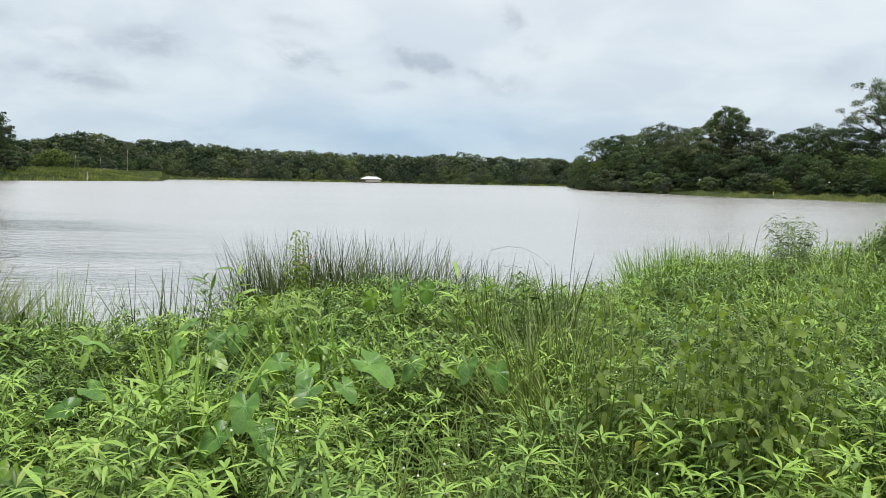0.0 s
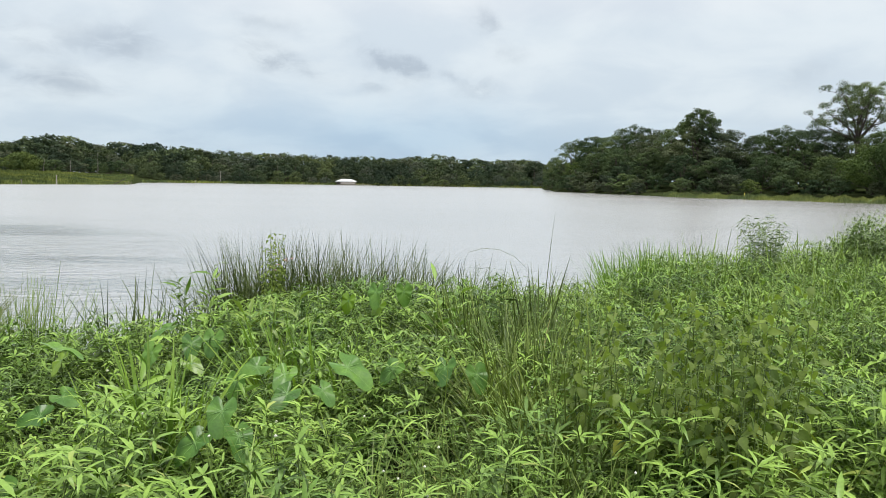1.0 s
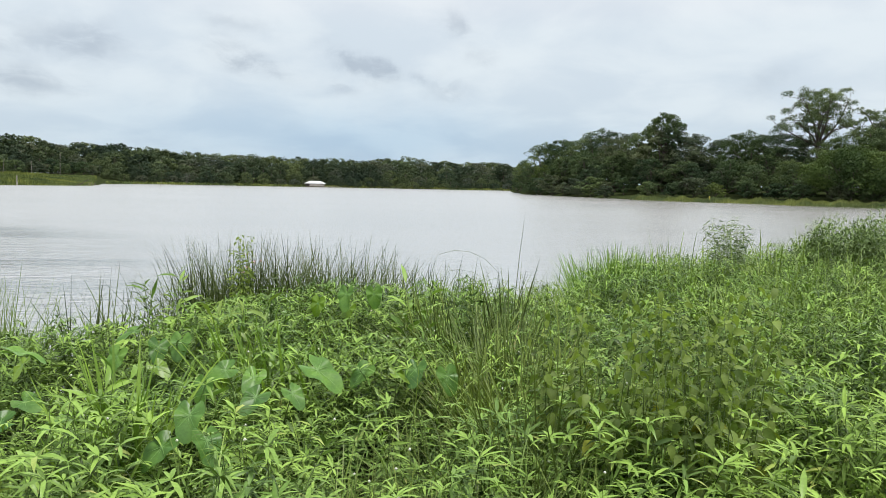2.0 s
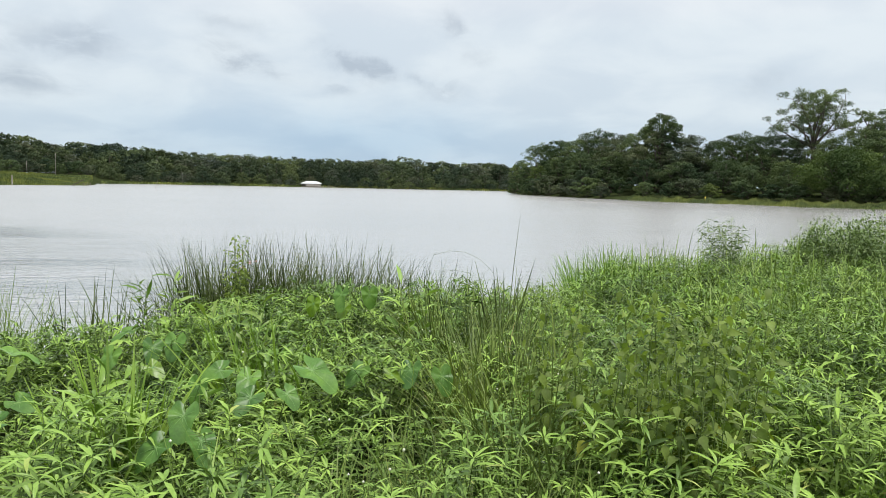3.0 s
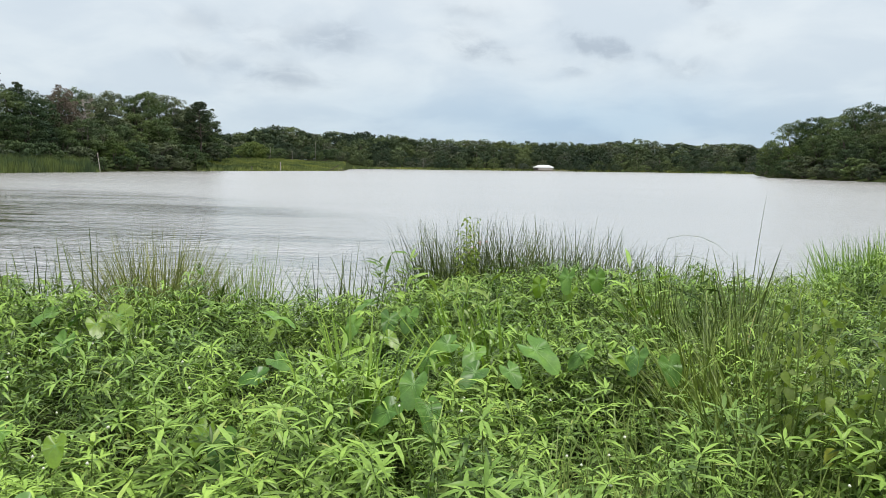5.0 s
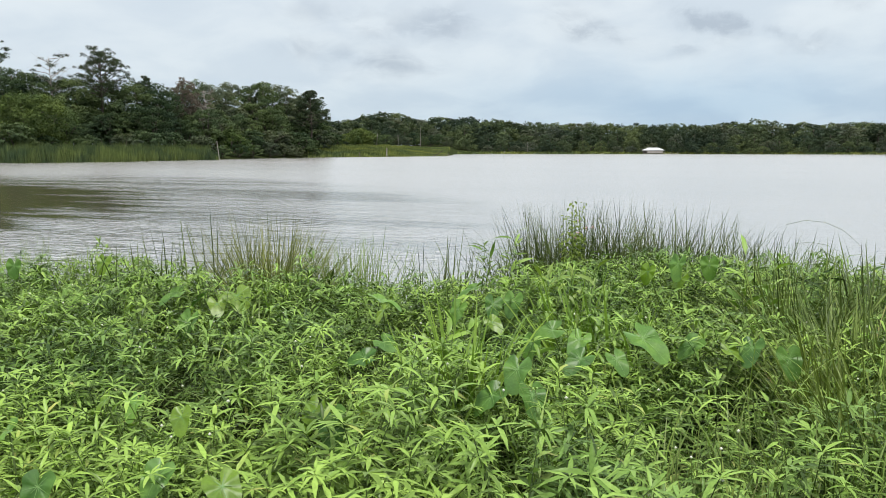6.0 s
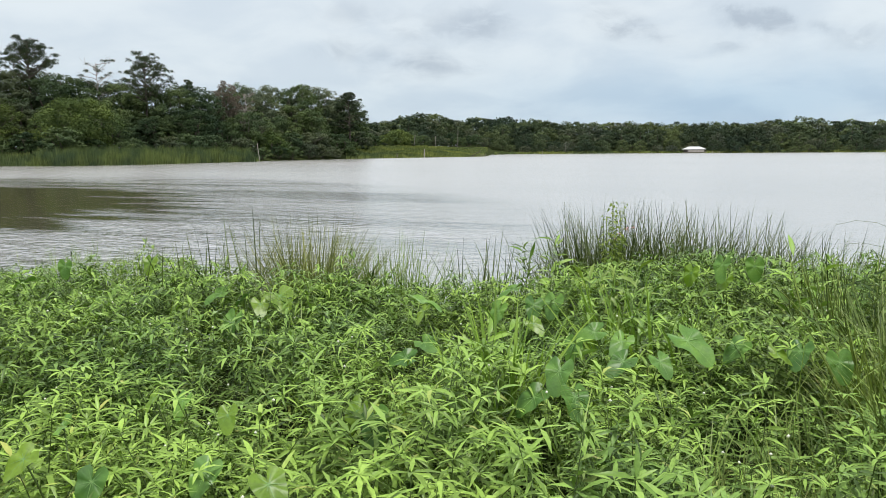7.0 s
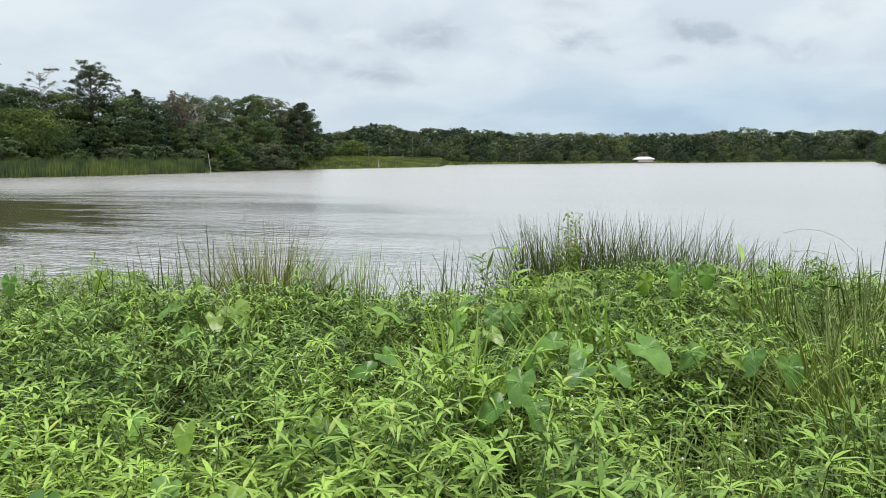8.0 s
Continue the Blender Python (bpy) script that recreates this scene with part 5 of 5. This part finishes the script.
def leafy_plant(name, place, stems, h, spread, leaf, piece, mats, seed, label, gap=0.05, hang=(-0.9, 0.3), thin_top=0.75, fine=None, category="plant", stalk=0.03, lean=0.15, start=0.15, blossoms=0):
    """Several stems, leaves all round them, smaller towards the top."""
    rand = np.random.default_rng(seed)
    t = thing(name, place, label, category)
    lv = Soup()
    for i in range(stems):
        st = Soup()
        a, rad = rand.uniform(0, 6.28), spread * math.sqrt(rand.uniform(0, 1))
        b = np.array([math.cos(a) * rad * 0.5, math.sin(a) * rad * 0.5, -0.02])
        hh = h * rand.uniform(0.72, 1.02)
        e = np.array([math.cos(a) * rad * 1.2 + rand.normal(0, lean * 0.3), math.sin(a) * rad * 1.2 + rand.normal(0, lean * 0.3), hh])
        u = np.linspace(0, 1, 7)[:, None]
        p = b + (e - b) * u + np.sin(u * math.pi) * rand.normal(0, 0.03, 3)
        st.add(*tube(p, np.linspace(0.005, 0.0015, 7), 3))
        z, g = start, rand.uniform(0, 6.28)
        while z < 1.0:
            q = np.array([np.interp(z, u[:, 0], p[:, c]) for c in range(3)])
            size = leaf * (1.1 - thin_top * z) * rand.uniform(0.7, 1.2)
            el = rand.uniform(*hang)
            way = np.array([[math.cos(g) * math.cos(el), math.sin(g) * math.cos(el), math.sin(el)]])
            foot = q + np.array([math.cos(g), math.sin(g), 0.25]) * stalk * rand.uniform(0.6, 1.3)
            if stalk > 0.02:
                st.add(*tube([q, foot], [0.0015, 0.001], 3, 0, False))
            lv.scatter(relabel(piece, 1 if len(mats) > 1 and z < 0.55 and rand.random() < 0.16 else 0), [foot], facing(way, rand.normal(0, 0.6, 1)), np.array([size]))
            if fine is not None and z > 0.6 and rand.random() < 0.8:
                for j in range(3):
                    g2, el2 = rand.uniform(0, 6.28), rand.uniform(-0.2, 1.0)
                    w2 = np.array([[math.cos(g2) * math.cos(el2), math.sin(g2) * math.cos(el2), math.sin(el2)]])
                    lv.scatter(relabel(fine, 0), [q], facing(w2), np.array([leaf * 0.33 * rand.uniform(0.6, 1.2)]))
            g += 2.4
            z += gap / hh * rand.uniform(0.7, 1.3)
        part("stem", st.mesh("stem", [M_STEM]), t)
    tagged(part("foliage", lv.mesh("foliage", mats), t), kind="stuff")
    for i in range(blossoms):
        s = Soup()
        for j in range(5):
            g, el = j * 1.2566, rand.uniform(0.2, 0.7)
            s.scatter(relabel(LANCE_FAR[0], 0), [(0, 0, 0)], facing(np.array([[math.cos(g) * math.cos(el), math.sin(g) * math.cos(el), math.sin(el)]])), np.array([[0.07, 0.035, 0.035]]))
        part("blossom", s.mesh("blossom", [M_PINK]), t, "small pink blossom", Matrix.Translation((rand.normal(0.05, 0.07), rand.normal(-0.06, 0.05), h * rand.uniform(0.72, 0.92))))
    return t


HEART = heart_blade()


def on_bank(x, y):
    return Matrix.Translation((x, y, ground_z(x, y)))


heart_label = "upright herb with dull green heart-shaped toothed leaves"
for k, (x, y, n, h) in enumerate(((1.12, 3.72, 12, 1.02), (0.98, 4.0, 9, 1.12), (1.28, 3.95, 11, 1.22), (0.84, 3.85, 6, 0.95), (1.45, 4.15, 8, 1.1), (1.15, 4.4, 9, 1.2), (0.75, 4.3, 5, 1.08))):
    leafy_plant("heart_leaf_herb", on_bank(x, y), n, h, 0.16, 0.112, HEART, [M_HEART, M_HEART_Y], 400 + k, heart_label, 0.024, (-1.25, 0.2), 0.68, LANCE_FAR[0])
leafy_plant("flowering_herb", on_bank(*polar(-10.9, 7.75)), 9, 1.42, 0.14, 0.085, HEART, [M_HEART], 420, "tall flowering herb with pink blossoms among the rushes", 0.016, (-0.9, 0.3), 0.6, LANCE_FAR[0], blossoms=7)
leafy_plant("willow_sapling", on_bank(*polar(25.9, 11.2)), 28, 1.22, 0.30, 0.13, LANCE[1], [M_WILLOW], 421, "young willow sapling with narrow pale leaves", 0.022, (-0.4, 0.7), 0.3, category="sapling", stalk=0.01, start=0.3)


def round_bush(az, r, w, h, seed):
    """A domed bush: stems that fork from the base, and short leafy sprigs all over the dome."""
    rand = np.random.default_rng(seed)
    t = thing("round_bush", on_bank(*polar(az, r)), "dense rounded green bush on the bank", "bush")
    lv = Soup()
    for i in range(9):
        st = Soup()
        for j in range(16):
            g, v = rand.uniform(0, 6.28), rand.uniform(0.05, 1.0)
            reach = w * math.sqrt(1 - (v * 0.95) ** 2) * rand.uniform(0.62, 1.0)
            e = np.array([math.cos(g) * reach, math.sin(g) * reach, h * (0.22 + 0.72 * v) * rand.uniform(0.85, 1.06)])
            u = np.linspace(0, 1, 5)[:, None]
            p = e * u + np.sin(u * math.pi) * rand.normal(0, 0.05, 3)
            st.add(*tube(p, np.linspace(0.009, 0.0025, 5), 3))
            sprig = e / np.linalg.norm(e) * 0.5 + (0, 0, 0.8)
            sprig /= np.linalg.norm(sprig)
            k = 56
            along = rand.uniform(-0.26, 0.12, k)
            ways = rand.normal(0, 0.75, (k, 3)) + sprig * 0.9
            lv.scatter(LANCE_FAR[0], e + sprig * along[:, None] + rand.normal(0, 0.075, (k, 3)), facing(ways, rand.normal(0, 0.6, k)), 0.068 * rand.uniform(0.7, 1.3, (k, 1)) * np.array([1.7, 1.0, 1.0]))
        part("stem", st.mesh("stem", [M_STEM]), t)
    tagged(part("foliage", lv.mesh("foliage", [M_BUSH]), t), kind="stuff")


for k, (az, r, w, h) in enumerate(((33.2, 13.4, 0.72, 1.22), (36.6, 13.5, 0.85, 1.26), (31.4, 13.1, 0.30, 0.72), (40.5, 13.8, 0.9, 1.3))):
    round_bush(az, r, w, h, 425 + k)
for k, (az, r, n, h, sp) in enumerate(((11.2, 8.4, 22, 0.92, 0.3), (14.2, 9.1, 22, 0.85, 0.35), (9.6, 8.3, 14, 0.95, 0.25))):
    leafy_plant("small_bush", on_bank(*polar(az, r)), n, h, sp, 0.07, LANCE[0], [M_HEART], 430 + k, "small dark green bush at the bank's edge", 0.03, (-0.3, 0.9), 0.2, category="bush", stalk=0.03, lean=0.3)
tall_label = "tall leafy weed with long drooping leaves"
for k, (x, y, n, h) in enumerate(((0.42, 6.25, 7, 0.86), (0.18, 6.5, 4, 0.8), (0.62, 6.3, 5, 0.84), (0.9, 7.3, 3, 0.85), (-1.0, 6.45, 4, 0.92), (-1.72, 6.7, 4, 0.95))):
    leafy_plant("tall_weed", on_bank(x, y), n, h, 0.13, 0.14, LANCE[0], [M_WEED], 440 + k, tall_label, 0.026, (-0.3, 0.8), 0.4, stalk=0.004)
for k, (x, y, n, h) in enumerate(((1.6, 6.4, 5, 0.85), (2.5, 7.8, 6, 0.85), (2.9, 8.6, 6, 0.9), (1.3, 7.6, 5, 0.8), (3.9, 9.6, 6, 0.9))):
    leafy_plant("tall_weed", on_bank(x, y), n, h, 0.18, 0.12, LANCE[1], [M_HEART], 460 + k, "leafy weed with hanging dull green leaves", 0.035, (-0.9, 0.4), 0.4, stalk=0.01)

cane_label = "stout upright grass plant with long broad arching blades"
for k, (x, y, m, h, mat) in enumerate(((-1.12, 6.15, 5, 0.86, M_GRASS), (-0.66, 5.40, 5, 0.78, M_FRESH), (-0.90, 5.85, 4, 0.82, M_GRASS), (-1.42, 4.70, 5, 0.72, M_FRESH), (-1.05, 4.60, 3, 0.62, M_FRESH), (-1.75, 6.6, 4, 0.95, M_FRESH), (0.15, 6.3, 4, 0.95, M_FRESH))):
    leafy_plant("cane_grass", on_bank(x, y), m, h, 0.13, 0.23, LANCE[1], [mat], 480 + k, cane_label, 0.05, (0.35, 1.2), 0.35, stalk=0.004, start=0.35)


def arching_blades(x, y, z, seed):
    """A few very long blades that rise and bend over the water."""
    rand = np.random.default_rng(seed)
    t = thing("arching_grass", Matrix.Translation((x, y, z)), "few very long dark grass blades bending over", "grass")
    for i, (lean, turn, ln, curl) in enumerate(((0.07, 0.3, 1.32, 0.05), (0.02, 3.0, 1.34, 1.45), (0.06, 3.1, 1.14, 1.3), (0.25, 0.2, 1.05, 0.3), (0.16, 3.6, 1.0, 0.25), (0.3, 0.1, 0.98, 0.2))):
        u = np.linspace(0, 1, 12)
        bend = lean + curl * 2.6 * np.clip(u - 0.45, 0, 1) ** 1.2
        ds = ln / 11
        px, pz = np.cumsum(np.sin(bend)) * ds, np.cumsum(np.cos(bend)) * ds
        w = 0.0075 * (1 - u ** 2.2) + 0.0005
        cx, cy = math.cos(turn), math.sin(turn)
        v = []
        for j in range(12):
            v += [(px[j] * cx - cy * w[j], px[j] * cy + cx * w[j], pz[j]), (px[j] * cx + cy * w[j], px[j] * cy - cx * w[j], pz[j] + 0.002)]
        s = Soup()
        s.add(v, [q for j in range(11) for q in ((2 * j, 2 * j + 1, 2 * j + 3), (2 * j, 2 * j + 3, 2 * j + 2))])
        part("blade", s.mesh("blade", [M_RUSH]), t)


arching_blades(0.84, 6.55, ground_z(0.84, 6.55), 3)


def build_white_flowers():
    """Small white flower heads on thin stalks, scattered over the weeds."""
    rand = np.random.default_rng(77)
    s = Soup()
    head = (np.array([(1, 0, 0), (-1, 0, 0), (0, 1, 0), (0, -1, 0), (0, 0, 1), (0, 0, -1)], float) * 0.5,
            np.array([(0, 2, 4), (2, 1, 4), (1, 3, 4), (3, 0, 4), (2, 0, 5), (1, 2, 5), (3, 1, 5), (0, 3, 5)]), np.zeros(8, int))
    for i in range(120):
        az, r = rand.uniform(-58, 20), math.sqrt(rand.uniform(2.0, 42.0))
        if r > float(edge_r(az)) - 0.5:
            continue
        x, y = polar(az, r)
        z = canopy(x, y) + rand.uniform(-0.02, 0.06)
        s.scatter(head, [(x, y, z)], yaw_turns(np.array([rand.uniform(0, 6.28)])), np.array([0.014 * rand.uniform(0.8, 1.2)]))
        s.add(*tube([(x + 0.01, y, z - 0.12), (x, y, z)], [0.0014, 0.001], 3, 1, False))
    tagged(new("white_flowers", s.mesh("white_flowers", [M_WHITE, M_STEM])), "tiny round white flower heads among the weeds", "flowers", kind="stuff")


build_white_flowers()
